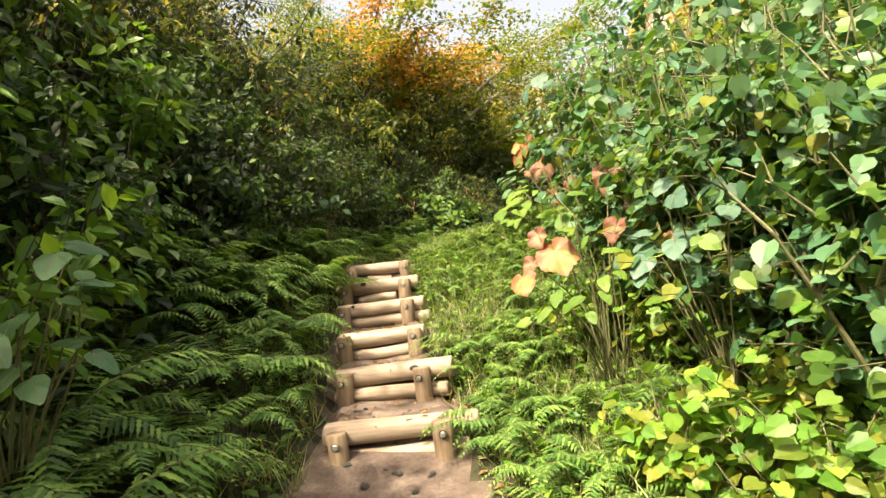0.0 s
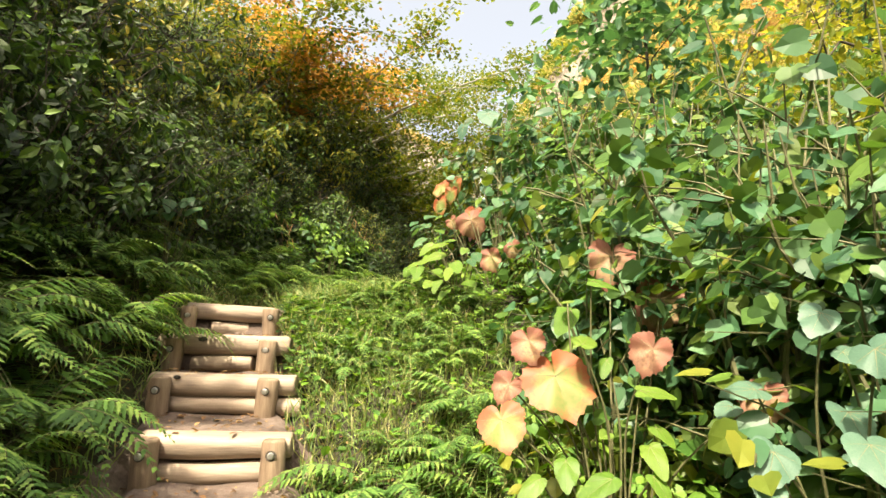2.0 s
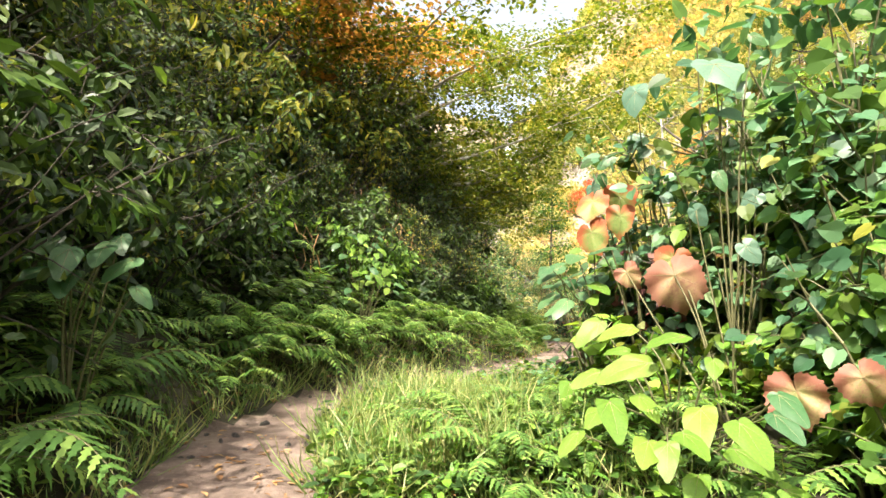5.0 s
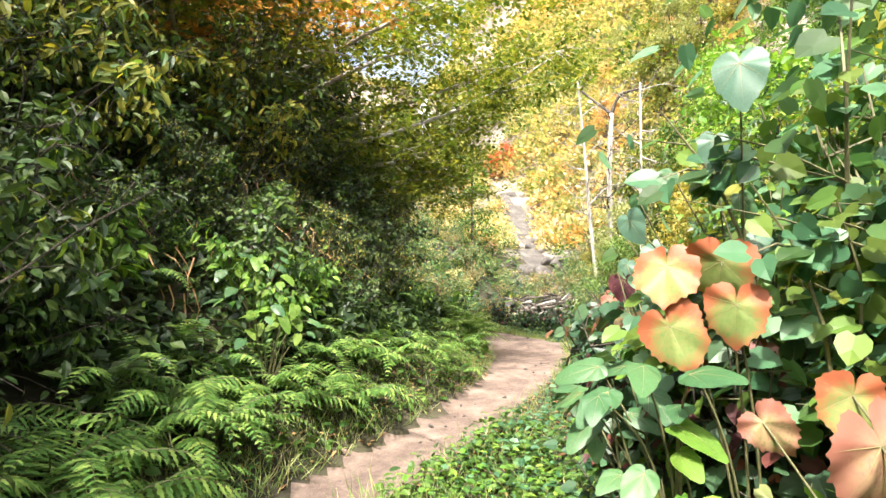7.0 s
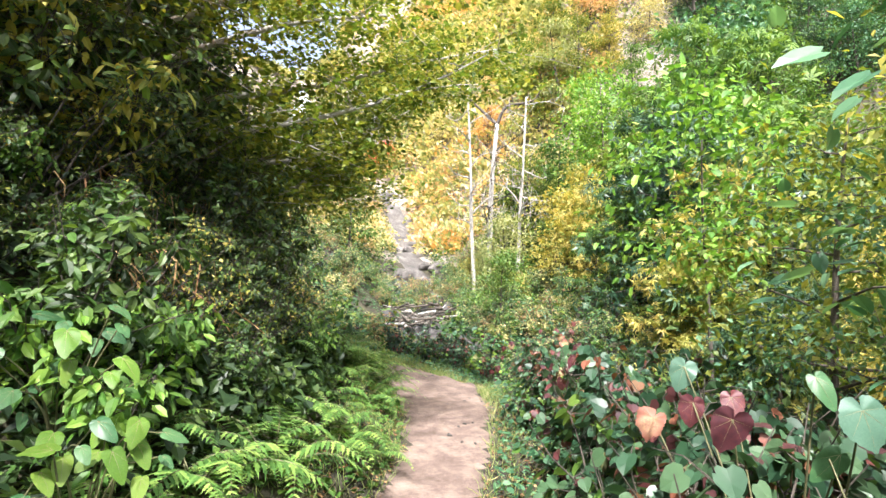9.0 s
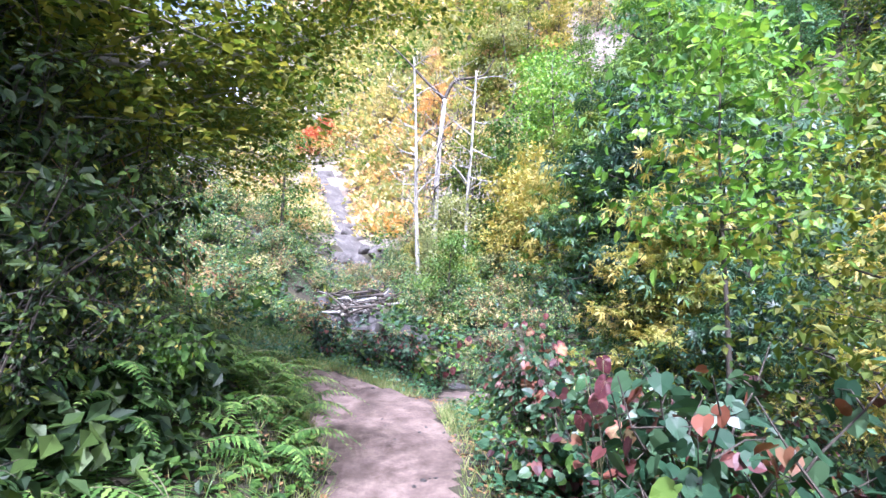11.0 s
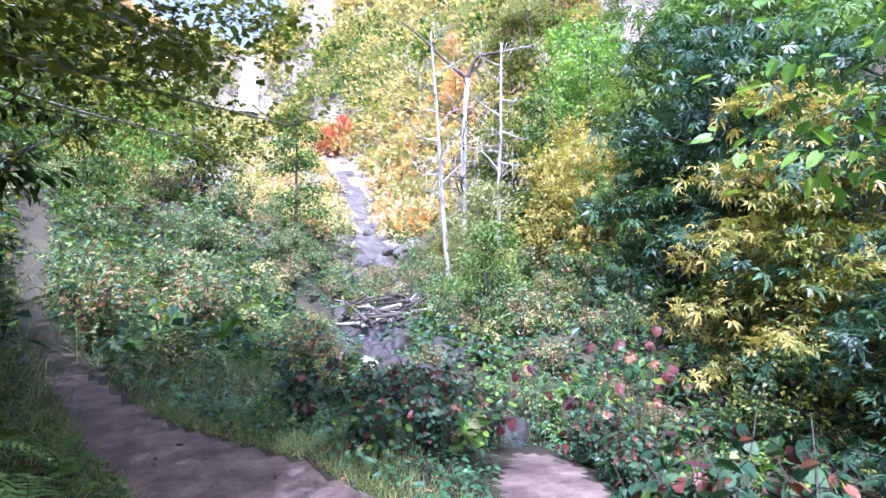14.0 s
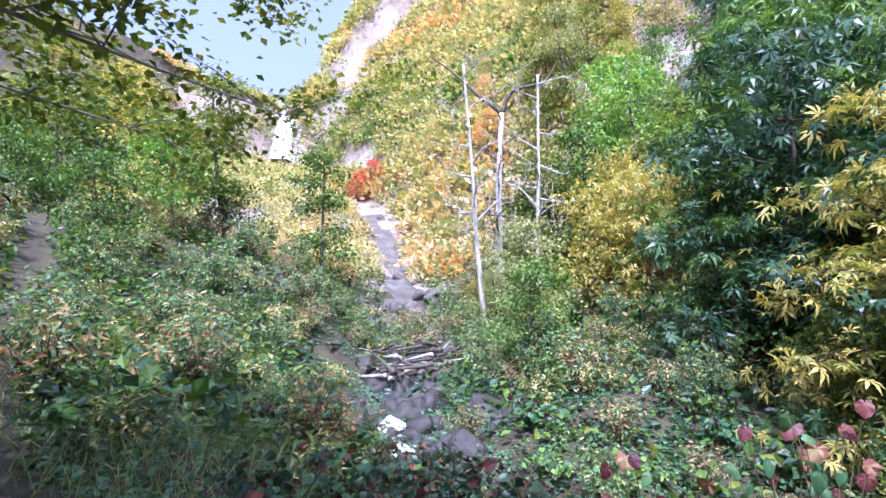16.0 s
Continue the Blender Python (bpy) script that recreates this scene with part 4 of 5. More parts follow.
WORDS = {"GREEN": "green", "LUSH": "bright green", "OLIVE": "olive-green", "YELLOW": "yellow autumn", "ORANGE": "orange autumn", "RED": "red autumn", "BLUISH": "deep blue-green", "SUNNY": "yellow-green", "GOLDEN": "haze-paled golden autumn", "PEACH": "haze-paled orange autumn", "SAGE": "haze-paled olive", "SHADY": "shade-darkened green"}
NEAR = [tree_meshes(500 + k, h, r, n, 0.13, b, BARK, GREEN, 0.5, None, 14, 0.06, "chip", 0.18) for k, (h, r, n, b) in enumerate([(6, 2.4, 4200, 0.25), (7.5, 2.8, 5000, 0.3), (5, 2.2, 3600, 0.15)])]
FARS = [tree_meshes(520 + k, h, r, n, s, b, BARK, GREEN, 0.5, None, 12, 0.05, "chip", 0.2) for k, (h, r, n, s, b) in enumerate([
    (8, 3.0, 3300, 0.27, 0.12), (10, 3.2, 3600, 0.28, 0.15), (6, 2.6, 2800, 0.23, 0.05), (11, 2.6, 3400, 0.27, 0.1)])]


def plant(kind, store, x, y, s, colour, group, squash=1.0, extra=""):
    key = (kind, id(store))
    if key not in MADE:
        MADE[key] = make_tree("tree", "tree", "", store[kind])
        SPARE.append(MADE[key])
    ob = copy_thing(MADE[key], pose(x, y, ground(x, y), rng.uniform(-4, 4), rng.uniform(-4, 4), rng.uniform(0, 360)))
    ob.scale = (s, s, s * squash)
    recolour(ob, "crown", MATS[colour])
    return tagged(ob, f"{WORDS[colour]} broadleaf tree {extra or 'on the wooded slope'}", "tree", group)


MADE, SPARE = {}, []
# mostly unseen trees, added to cast shade on the left bank
for x, y, s, k in ((-7.0, 3.8, 1.15, 0), (-6.8, 6.0, 1.1, 1)):
    plant(k, NEAR, x, y, s, "GREEN", "trees above the bank", 1.0, "added high up to shade the left bank")
for k in range(14):
    y = rng.uniform(7, 26)
    x, yy = by_trail(y, -5.5 - abs(rng.gamma(2.0, 2.2)))
    if clear_of(x, yy)[0] < 3.6:
        continue
    plant(int(rng.integers(3)), NEAR, x, yy, rng.uniform(0.55, 0.9), ("GREEN", "OLIVE", "OLIVE", "YELLOW", "GREEN")[int(rng.integers(5))], "trees above the bank")
for x, y, s, c, k in ((4.8, 9.3, 0.6, "OLIVE", 0), (6.5, 7.0, 1.0, "SUNNY", 1), (5.0, 5.0, 0.75, "OLIVE", 2), (8.2, 9.4, 1.05, "OLIVE", 0), (6.0, 3.4, 0.9, "SUNNY", 0), (3.8, 7.6, 0.5, "BLUISH", 0),
                      (10.5, 8.0, 0.8, "YELLOW", 0), (6.5, 1.5, 0.7, "OLIVE", 2), (9, -2, 0.8, "GREEN", 0), (3.5, -14, 0.8, "GREEN", 1), (-3, -15, 0.8, "OLIVE", 0), (0.5, -18, 0.8, "GREEN", 1)):
    plant(k, NEAR, x, y, s, c, "trees on the valley side", 1.0, "beside the trail")

# whorl-leaved trees whose large leaflets can be told apart
PALMS = [tree_meshes(560 + k, h, r, n, 0.36, b, BARK, GREEN, 0.35, None, 15, 0.05, "palm", 0.15) for k, (h, r, n, b) in enumerate([(7, 2.8, 1300, 0.12), (5.5, 2.4, 1000, 0.1)])]
# SHADY ones carry the hollow's shade in their leaf colour
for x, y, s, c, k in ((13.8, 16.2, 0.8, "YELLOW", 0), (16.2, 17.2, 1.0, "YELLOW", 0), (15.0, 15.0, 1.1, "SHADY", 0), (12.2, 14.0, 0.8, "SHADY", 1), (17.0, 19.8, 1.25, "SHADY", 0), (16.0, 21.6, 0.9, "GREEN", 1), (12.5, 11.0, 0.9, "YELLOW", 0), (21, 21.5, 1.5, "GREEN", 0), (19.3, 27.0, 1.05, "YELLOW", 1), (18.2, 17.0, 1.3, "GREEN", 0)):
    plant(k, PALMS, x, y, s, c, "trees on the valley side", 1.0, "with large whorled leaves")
# a tree of heart-shaped leaves rising out of the thicket
linden = make_tree("tree", "slender dark-stemmed tree with round blue-green leaves above the thicket", "", tree_meshes(650, 4.6, 1.35, 1500, 0.14, 0.3, BARK, BLUISH, 0.6, 0.04, 12, 0.04, "heart", 0.22), "tree")
linden.matrix_basis = pose(2.9, 6.6, ground(2.9, 6.6), 0, 0, 70)

# ---- woods across the stream and on the high slope ----
spots = []
for k in range(900):
    if len(spots) >= 175:
        break
    x, y = rng.uniform(9, 58), rng.uniform(8, 58)
    dc = float(along(STREAM, np.array([x]), np.array([y]))[0][0])
    gap = 1.6 if y < 40 else 1.5
    if dc < 3.2 or (y > 60 and x < 18) or math.hypot(x - 3, y - 13) < 9:
        continue
    if y > 47 and dc < 7 and rng.random() < 0.8:
        continue
    if 41 < math.degrees(math.atan2(x - 2.3, y - 12.1)) < 56 and math.hypot(x - 2.3, y - 12.1) < 24:
        continue
    if any((x - a) ** 2 + (y - b) ** 2 < gap ** 2 for a, b in spots):
        continue
    spots.append((x, y))
    bearing = math.degrees(math.atan2(x - 2.8, y - 13))
    # SHADY crowns on the right deepen the hollow by colour
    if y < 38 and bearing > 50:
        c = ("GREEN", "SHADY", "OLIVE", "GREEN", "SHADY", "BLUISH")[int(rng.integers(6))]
    elif y < 44:
        c = ("OLIVE", "YELLOW", "GREEN", "GOLDEN", "SAGE")[int(rng.integers(5))]
    else:
        # high slope crowns, mostly in the haze-paled colours
        c = ("PEACH", "GOLDEN", "SAGE", "PEACH", "OLIVE", "ORANGE", "GOLDEN")[int(rng.integers(7))]
    s = rng.uniform(0.55, 0.95) * (0.62 if y > 47 else 1.0) * (0.55 if dc < 6 else 1.0)
    plant(int(rng.integers(4)), FARS, x, y, s, c, "woods across the stream")
for k in range(60):
    x, y = rng.uniform(-16, 18), rng.uniform(26, 96)
    dc = float(along(STREAM, np.array([x]), np.array([y]))[0][0])
    if dc > -4 or (x > -1 and y < 30) or (y > 42 and x > 4):
        continue
    c = ("GREEN", "OLIVE", "LUSH", "YELLOW", "GREEN")[int(rng.integers(5))] if y < 55 else ("ORANGE", "YELLOW", "OLIVE", "ORANGE")[int(rng.integers(4))]
    plant(int(rng.integers(4)), FARS, x, y, rng.uniform(0.45, 0.8), c, "woods beyond the trail")
# trees that stand out
for x, y, s, c, k in ((26, 33.5, 1.05, "LUSH", 3), (29, 36, 1.15, "LUSH", 1), (18.6, 28.2, 0.72, "YELLOW", 2), (20, 29.5, 0.85, "YELLOW", 0), (13.4, 26.8, 0.36, "OLIVE", 2), (14.4, 27.4, 0.34, "YELLOW", 2), (3.3, 36.5, 0.62, "LUSH", 0), (1.2, 33, 0.6, "GREEN", 2), (5.4, 38.5, 0.55, "GREEN", 2),
                      (21.6, 66.5, 0.55, "RED", 2), (22.5, 64.5, 0.5, "RED", 0), (20.0, 67.0, 0.55, "YELLOW", 2), (27, 25.0, 1.3, "BLUISH", 3)):
    plant(k, FARS, x, y, s, c, "woods across the stream")
for ob in SPARE:
    drop(ob)

# ---- bushes clinging to the high slope ----
b = Build()
hill = np.random.default_rng(35)
n = 10500
hx, hy = hill.uniform(2, 62, n), hill.uniform(42, 108, n)
hd = along(STREAM, hx, hy)[0]
bare = rough(hx, heights(hx, hy), 3.2, 7.0)
gully = np.abs(hd - 2.2 - 1.5 * np.sin(hy / 5)) < 1.9
keep = (np.abs(hd) > 1.5) & (hy < 104) & ~(gully & (hy < 78) & (hill.random(n) < 0.5)) & (bare < 0.5)
hx, hy = hx[keep], hy[keep]
hz, hd = heights(hx, hy), hd[keep]
tone = rough(hx, hz, 6.0, 2.5) + hill.normal(0, 0.55, len(hx))
for i in range(len(hx)):
    m, s = 36, hill.uniform(0.7, 1.9) * (0.7 + hy[i] / 160) * (0.55 if hd[i] < 0 else 1)
    off = rand_dirs(hill, m, 0.9) * (hill.random((m, 1)) ** 0.4) * s
    off[:, 2] = np.abs(off[:, 2]) * 1.15
    k = int(np.clip(2.6 + 1.7 * tone[i], 0, 5))
    ln = s * hill.uniform(0.22, 0.42, m)
    b.leaves(np.array([hx[i], hy[i], hz[i]]) + off, off + hill.normal(size=(m, 3)) * 0.5, leaf_up(hill, m, 0.7), ln, ln * 0.7, "chip", k)
tagged(new("slope_bushes", b.mesh("slope_bushes", [GREEN, SAGE, GOLDEN, SAGE, PEACH, ORANGE])), "autumn-coloured bushes clinging to the cliff, some paled for haze", "bushes", kind="stuff")

# ---- bare trees by the stream ----
for k, (x, y, h, lean_x, r, pale) in enumerate(((18.3, 35.2, 10.6, 0.0, 0.22, False), (16.2, 33.6, 12.6, -0.07, 0.15, True), (18.6, 32.6, 12.0, 0.03, 0.14, True), (27.0, 26.0, 17.0, -0.1, 0.26, False))):
    base = ground(x, y) - 0.3
    tree = new("bare_tree")
    tree.matrix_basis = Matrix.Translation((x, y, base))
    r2 = np.random.default_rng(600 + k)
    wood = Build()
    line = limb([(0, 0, 0), (lean_x * h * 0.35, 0.1, h * 0.35), (lean_x * h * 0.6, 0, h * 0.62), (lean_x * h + 0.3 * (k == 0), 0, h)], r, 0.14 if k == 0 else 0.05, wood, 8)
    part("trunk", wood.mesh("trunk", [BARK if k == 3 else PALE], True), tree)
    n = len(line)
    if k == 0:  # its forked top: one long limb and one crooked one
        for pts in (((0, 0, 0), (-0.9, 0.9, 1.2), (-1.9, 1.8, 2.6), (-2.7, 2.6, 3.6)), ((0, 0, 0), (0.4, -0.4, 1.1), (1.2, -1.2, 1.3), (1.7, -1.7, 1.5), (2.1, -2.1, 2.4))):
            b = Build()
            limb([line[-1] + Vector(p) for p in pts], 0.13, 0.03, b, 6)
            part("limb", b.mesh("limb", [BARK], True), tree)
    for j in range(13):
        b = Build()
        i = int(n * (0.28 + 0.7 * j / 13))
        q, reach = 2.4 * j + k, h * r2.uniform(0.10, 0.22)
        e = line[i] + Vector((math.cos(q) * reach, math.sin(q) * reach, reach * r2.uniform(-0.15, 0.8)))
        f = limb([line[i], line[i].lerp(e, 0.5) + Vector(r2.normal(size=3)) * 0.12 * reach, e], 0.07 * (1 - 0.4 * j / 13), 0.015, b, 5)
        for g in range(9):
            s = f[int(r2.integers(3, len(f)))]
            b.tube([s, s + Vector(r2.normal(size=3)) * 0.3 * reach + Vector((0, 0, 0.15 * reach))], [0.022, 0.007], 3)
        part("branch", b.mesh("branch", [PALE if pale else BARK], True), tree)
    tagged(tree, "tall dark leafless tree with a forked top" if not pale else "slender pale grey leafless tree", "tree", "bare trees by the stream")

# ---- stream: water, boulders, driftwood, waterfall ----
wv, wf = [], []
pts = [p for p in STREAM if 12 < p[1] < 40]
fine = []
for (ax, ay, az, _), (bx, by, bz, _) in zip(pts, pts[1:]):
    fine += [(ax + (bx - ax) * t, ay + (by - ay) * t, az + (bz - az) * t) for t in (0, 0.2, 0.4, 0.6, 0.8)]
for i, (x, y, z) in enumerate(fine):
    half = 0.5 + 0.2 * math.sin(i * 1.3)
    for g in (-1, -0.5, 0, 0.5, 1):
        wv.append((x + g * half, y - 0.1 * g, z + 0.10 + 0.03 * math.sin(3 * i + 5 * g)))
for i in range(len(fine) - 1):
    wf += [(i * 5 + k, i * 5 + k + 1, (i + 1) * 5 + k + 1, (i + 1) * 5 + k) for k in range(4)]
tagged(new("stream_water", mesh_of("stream_water", wv, wf, [WATER], None, True)), "shallow mountain stream with white riffles", "stream", kind="structure")
for (x0, y0, z0), (x1, y1, z1), wid in (((6.75, 21.2, 0.42), (7.0, 22.5, 0.98), 0.42), ((7.5, 24.0, 0.80), (7.7, 24.7, 1.06), 0.34)):
    v, f = [], []
    for i in range(8):
        t = i / 7
        for g in (-1, -0.3, 0.3, 1):
            v.append((x0 + (x1 - x0) * t + g * wid * (0.6 + 0.4 * math.sin(4 * t)), y0 + (y1 - y0) * t, z0 + (z1 - z0) * (t ** 0.6) + 0.05 * (1 - g * g)))
    for i in range(7):
        f += [(i * 4 + k, i * 4 + k + 1, i * 4 + 5 + k, i * 4 + 4 + k) for k in range(3)]
    tagged(new("cascade", mesh_of("cascade", v, f, [FOAM], None, True)), "small white cascade between boulders", "stream", kind="structure")


def boulder_mesh(seed, mat):
    r2 = np.random.default_rng(seed)
    bm = bmesh.new()
    bmesh.ops.create_icosphere(bm, subdivisions=3, radius=1)
    cut = [(Vector(rand_dirs(r2, 1)[0]), r2.uniform(0.55, 0.9)) for _ in range(9)]
    for v in bm.verts:
        for n, d in cut:
            o = v.co.dot(n) - d
            if o > 0:
                v.co -= n * o * 0.9
        v.co += v.normal * 0.07 * noise.noise(v.co * 2.3 + Vector((seed, 0, 0)))
    me = bpy.data.meshes.new("boulder")
    bm.to_mesh(me)
    bm.free()
    me.materials.append(mat)
    me.polygons.foreach_set("use_smooth", np.ones(len(me.polygons), bool))
    return me


BOULDERS = [boulder_mesh(k, (WETROCK if k % 3 else ROCK)) for k in range(6)]
rng = np.random.default_rng(41)
for k in range(90):
    i = rng.uniform(0, len(fine) - 1.01)
    a = fine[int(i)]
    if a[1] < 17:
        continue
    x, y = a[0] + rng.normal(0, 0.65), a[1] + rng.normal(0, 0.6)
    s = rng.uniform(0.12, 0.5) * (1.4 if abs(x - a[0]) > 0.9 else 1)
    ob = new("boulder", BOULDERS[(1, 2, 4, 5, 1, 2)[k % 6]])
    ob.matrix_basis = pose(x, y, ground(x, y) + 0.12 * s, rng.uniform(0, 360), rng.uniform(0, 360), rng.uniform(0, 360)) @ Matrix.Diagonal((s, s * rng.uniform(0.7, 1.2), s * rng.uniform(0.6, 0.9), 1))
    tagged(ob, "wet boulder in the stream, darkened for shade", "boulder", "boulders in the stream")
for k in range(24):
    x, y = 14.4 + rng.normal(0, 1.5), 38.5 + rng.normal(0, 2.0)
    s = rng.uniform(0.25, 0.7)
    ob = new("boulder", BOULDERS[3 * (k % 2)])
    ob.matrix_basis = pose(x, y, ground(x, y) + 0.2 * s, rng.uniform(0, 360), rng.uniform(0, 360), 0) @ Matrix.Diagonal((s, s, s * 0.8, 1))
    tagged(ob, "pale grey boulder in the rubble slope", "boulder", "rubble above the stream")
for k in range(34):
    b = Build()
    r2 = np.random.default_rng(700 + k)
    ln = r2.uniform(1.2, 3.2)
    p = Vector((10.6 + r2.normal(0, 0.8), 29.4 + r2.normal(0, 0.8), 0))
    p.z = ground(p.x, p.y) + r2.uniform(0.15, 1.0)
    q = r2.uniform(0, math.pi)
    e = Vector((math.cos(q), math.sin(q), r2.uniform(-0.35, 0.35))) * ln / 2
    if k == 0:
        p, e = Vector((12.0, 29.2, 1.75)), Vector((1.7, -0.3, 0.3))
    limb([-e, Vector(r2.normal(size=3)) * 0.1, e], 0.05 + 0.05 * r2.random(), 0.015, b, 6)
    ob = new("driftwood", b.mesh("driftwood", [PALE if k % 4 == 0 else BARK], True))
    ob.location = p
    tagged(ob, "weathered grey driftwood branch in a heap by the stream", "driftwood", "driftwood heap")


def fall(points, width, back):
    v, f = [], []
    for i, (x, y, z) in enumerate(points):
        w = width * (0.6 + 0.5 * i / len(points))
        for k in range(7):
            g = k / 3 - 1
            v.append((x + g * w, y + back * g * g + 0.25 * math.sin(5 * g + 0.7 * i), z))
    for i in range(len(points) - 1):
        f += [(i * 7 + k, i * 7 + k + 1, i * 7 + 8 + k, i * 7 + 7 + k) for k in range(6)]
    return mesh_of("waterfall", v, f, [FOAM], None, True)


tagged(new("waterfall", fall([(20.4, 94.0, 34.8), (20.2, 93.0, 34.3), (19.8, 92.3, 32.5), (19.4, 91.8, 30), (19.0, 91.2, 27.5), (18.7, 90.5, 25.8)], 1.7, 0.6)), "tall white waterfall dropping over a rock lip", "waterfall", kind="structure")
# ---- grass, herbs, litter ----
def on_ground(rng, n, y0, y1, lo, hi, side, power=1.0):
    y = rng.uniform(y0, y1, n)
    off = lo + (hi - lo) * rng.random(n) ** power
    p = np.array([by_trail(a, side * b) for a, b in zip(y, off)])
    return p[:, 0], p[:, 1], heights(p[:, 0], p[:, 1])


rng = np.random.default_rng(51)
b = Build()
for y0, y1, lo, hi, side, n, size, pw in ((12.5, 17.5, -0.06, 0.5, 1, 3000, 0.16, 1.0), (12.5, 17.5, -0.06, 0.3, -1, 1500, 0.14, 1.0), (5.7, 8.2, -0.05, 1.0, 1, 4200, 0.27, 0.9), (0.8, 6.0, 0.02, 1.2, 1, 4500, 0.2, 0.8), (0.8, 9.3, -0.02, 1.6, 1, 11000, 0.18, 0.8), (0.8, 9, 0.0, 0.4, -1, 1500, 0.2, 1.3), (9, 16.8, 0.0, 1.0, 1, 3500, 0.16, 1.2), (7, 16, 0.0, 0.6, -1, 2600, 0.18, 1.2), (16.8, 27, 0.0, 5.0, 1, 6000, 0.42, 0.8), (16, 27, 0, 0.6, -1, 1200, 0.3, 1)):
    x, y, z = on_ground(rng, n, y0, y1, lo, hi, side, pw)
    ds, _, ws = along(SPUR, x, y)
    dt, _, wt = along(TRAIL, x, y)
    keep = (np.abs(ds) > ws) & (np.abs(dt) > wt - 0.03)
    x, y, z = x[keep], y[keep], z[keep]
    n = len(x)
    way = np.stack([rng.normal(0, 0.5, n), rng.normal(0, 0.5, n), np.ones(n)], 1)
    ln = size * rng.uniform(0.5, 1.3, n)
    b.leaves(np.stack([x, y, z - 0.01], 1), way, rand_dirs(rng, n, 0.3), ln, np.full(n, 0.0045 + 0.010 * size), "blade")
tagged(new("grass", b.mesh("grass", [GRASS])), "green and straw-coloured grass along the trail edges", "grass", kind="stuff")
b = Build()
for y0, y1, lo, hi, side, n, size, mats in ((0.5, 9, 0.05, 2.6, 1, 9000, 0.05, 0), (4.5, 9.5, 0.0, 1.5, 1, 7000, 0.055, 1), (0.0, 16, 0.05, 4.5, -1, 22000, 0.07, 1), (8.5, 17, 0.1, 4.5, 1, 13000, 0.06, 2), (16, 32, 0.2, 12, 1, 20000, 0.1, 2), (15, 32, 0.2, 5, -1, 5000, 0.1, 1)):
    x, y, z = on_ground(rng, n, y0, y1, lo, hi, side, 1.0)
    ds, _, ws = along(SPUR, x, y)
    keep = np.abs(ds) > ws + 0.05
    x, y, z = x[keep], y[keep], z[keep]
    n = len(x)
    way = rng.normal(size=(n, 3))
    way[:, 2] *= 0.25
    ln = size * rng.uniform(0.6, 1.4, n)
    b.leaves(np.stack([x, y, z + rng.uniform(0.01, 0.16, n)], 1), way, leaf_up(rng, n, 0.4), ln, ln * 0.65, "oval", mats)
# slot 3: left bank carpet, its leaves darkened to hold the overhang's shade
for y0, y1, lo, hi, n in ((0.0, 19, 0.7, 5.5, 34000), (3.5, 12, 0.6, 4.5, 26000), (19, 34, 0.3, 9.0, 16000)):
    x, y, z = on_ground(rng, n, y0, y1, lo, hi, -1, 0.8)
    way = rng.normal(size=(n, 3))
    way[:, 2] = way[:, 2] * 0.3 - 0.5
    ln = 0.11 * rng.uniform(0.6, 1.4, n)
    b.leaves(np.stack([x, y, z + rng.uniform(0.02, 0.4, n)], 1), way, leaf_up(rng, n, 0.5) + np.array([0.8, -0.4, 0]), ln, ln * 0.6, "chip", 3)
floor_b = Build()
for x0, x1, y0, y1, n in ((9, 44, 6, 46, 42000), (-14, 7, 19, 48, 26000)):
    x, y = rng.uniform(x0, x1, n), rng.uniform(y0, y1, n)
    keep = (np.abs(along(STREAM, x, y)[0]) > 1.1) & (np.abs(along(TRAIL, x, y)[0]) > 0.4)
    x, y = x[keep], y[keep]
    n, z = len(x), heights(x, y)
    way = rng.normal(size=(n, 3))
    way[:, 2] *= 0.5
    ln = rng.uniform(0.12, 0.34, n)
    tone = np.clip((rough(x, y, 2.2, 3.3) + rng.normal(0, 0.5, n)) * 1.2 + 1.5, 0, 3).astype(int)
    for k in range(4):
        w = tone == k
        floor_b.leaves(np.stack([x, y, z + rng.uniform(0.03, 0.7, n)], 1)[w], way[w], leaf_up(rng, n, 0.6)[w], ln[w], ln[w] * 0.6, "chip", k)
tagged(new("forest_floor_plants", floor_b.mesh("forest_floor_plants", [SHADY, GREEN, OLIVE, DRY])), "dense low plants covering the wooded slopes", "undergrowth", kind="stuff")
tagged(new("ground_herbs", b.mesh("ground_herbs", [LUSH, GREEN, BLUISH, SHADE_DARK])), "low leafy herbs covering the soil, darkened for shade on the left bank", "herbs", kind="stuff")
b = Build()
for y0, y1, side, n, hi in ((0, 9, 1, 1000, 0.9), (0, 16, -1, 2200, 0.8), (9, 16.5, 1, 1500, 0.8)):
    x, y, z = on_ground(rng, n, y0, y1, -0.5, hi, side, 1.0)
    n = len(x)
    way = rng.normal(size=(n, 3))
    way[:, 2] *= 0.15
    ln = rng.uniform(0.02, 0.07, n)
    b.leaves(np.stack([x, y, z + 0.012], 1), way, leaf_up(rng, n, 0.25), ln, ln * 0.5, "oval")
spot = np.array(TREADS)[rng.integers(0, len(TREADS), 900)]
n = len(spot)
spot[:, :2] += rng.normal(0, 0.03, (n, 2))
way = rng.normal(size=(n, 3))
way[:, 2] *= 0.12
ln = rng.uniform(0.012, 0.055, n)
b.leaves(spot + np.array([0, 0, 0.012]), way, leaf_up(rng, n, 0.25), ln, ln * rng.uniform(0.12, 0.6, n), "oval")
tagged(new("leaf_litter", b.mesh("leaf_litter", [DRY])), "brown fallen leaves and twigs on the dirt", "leaf litter", kind="stuff")

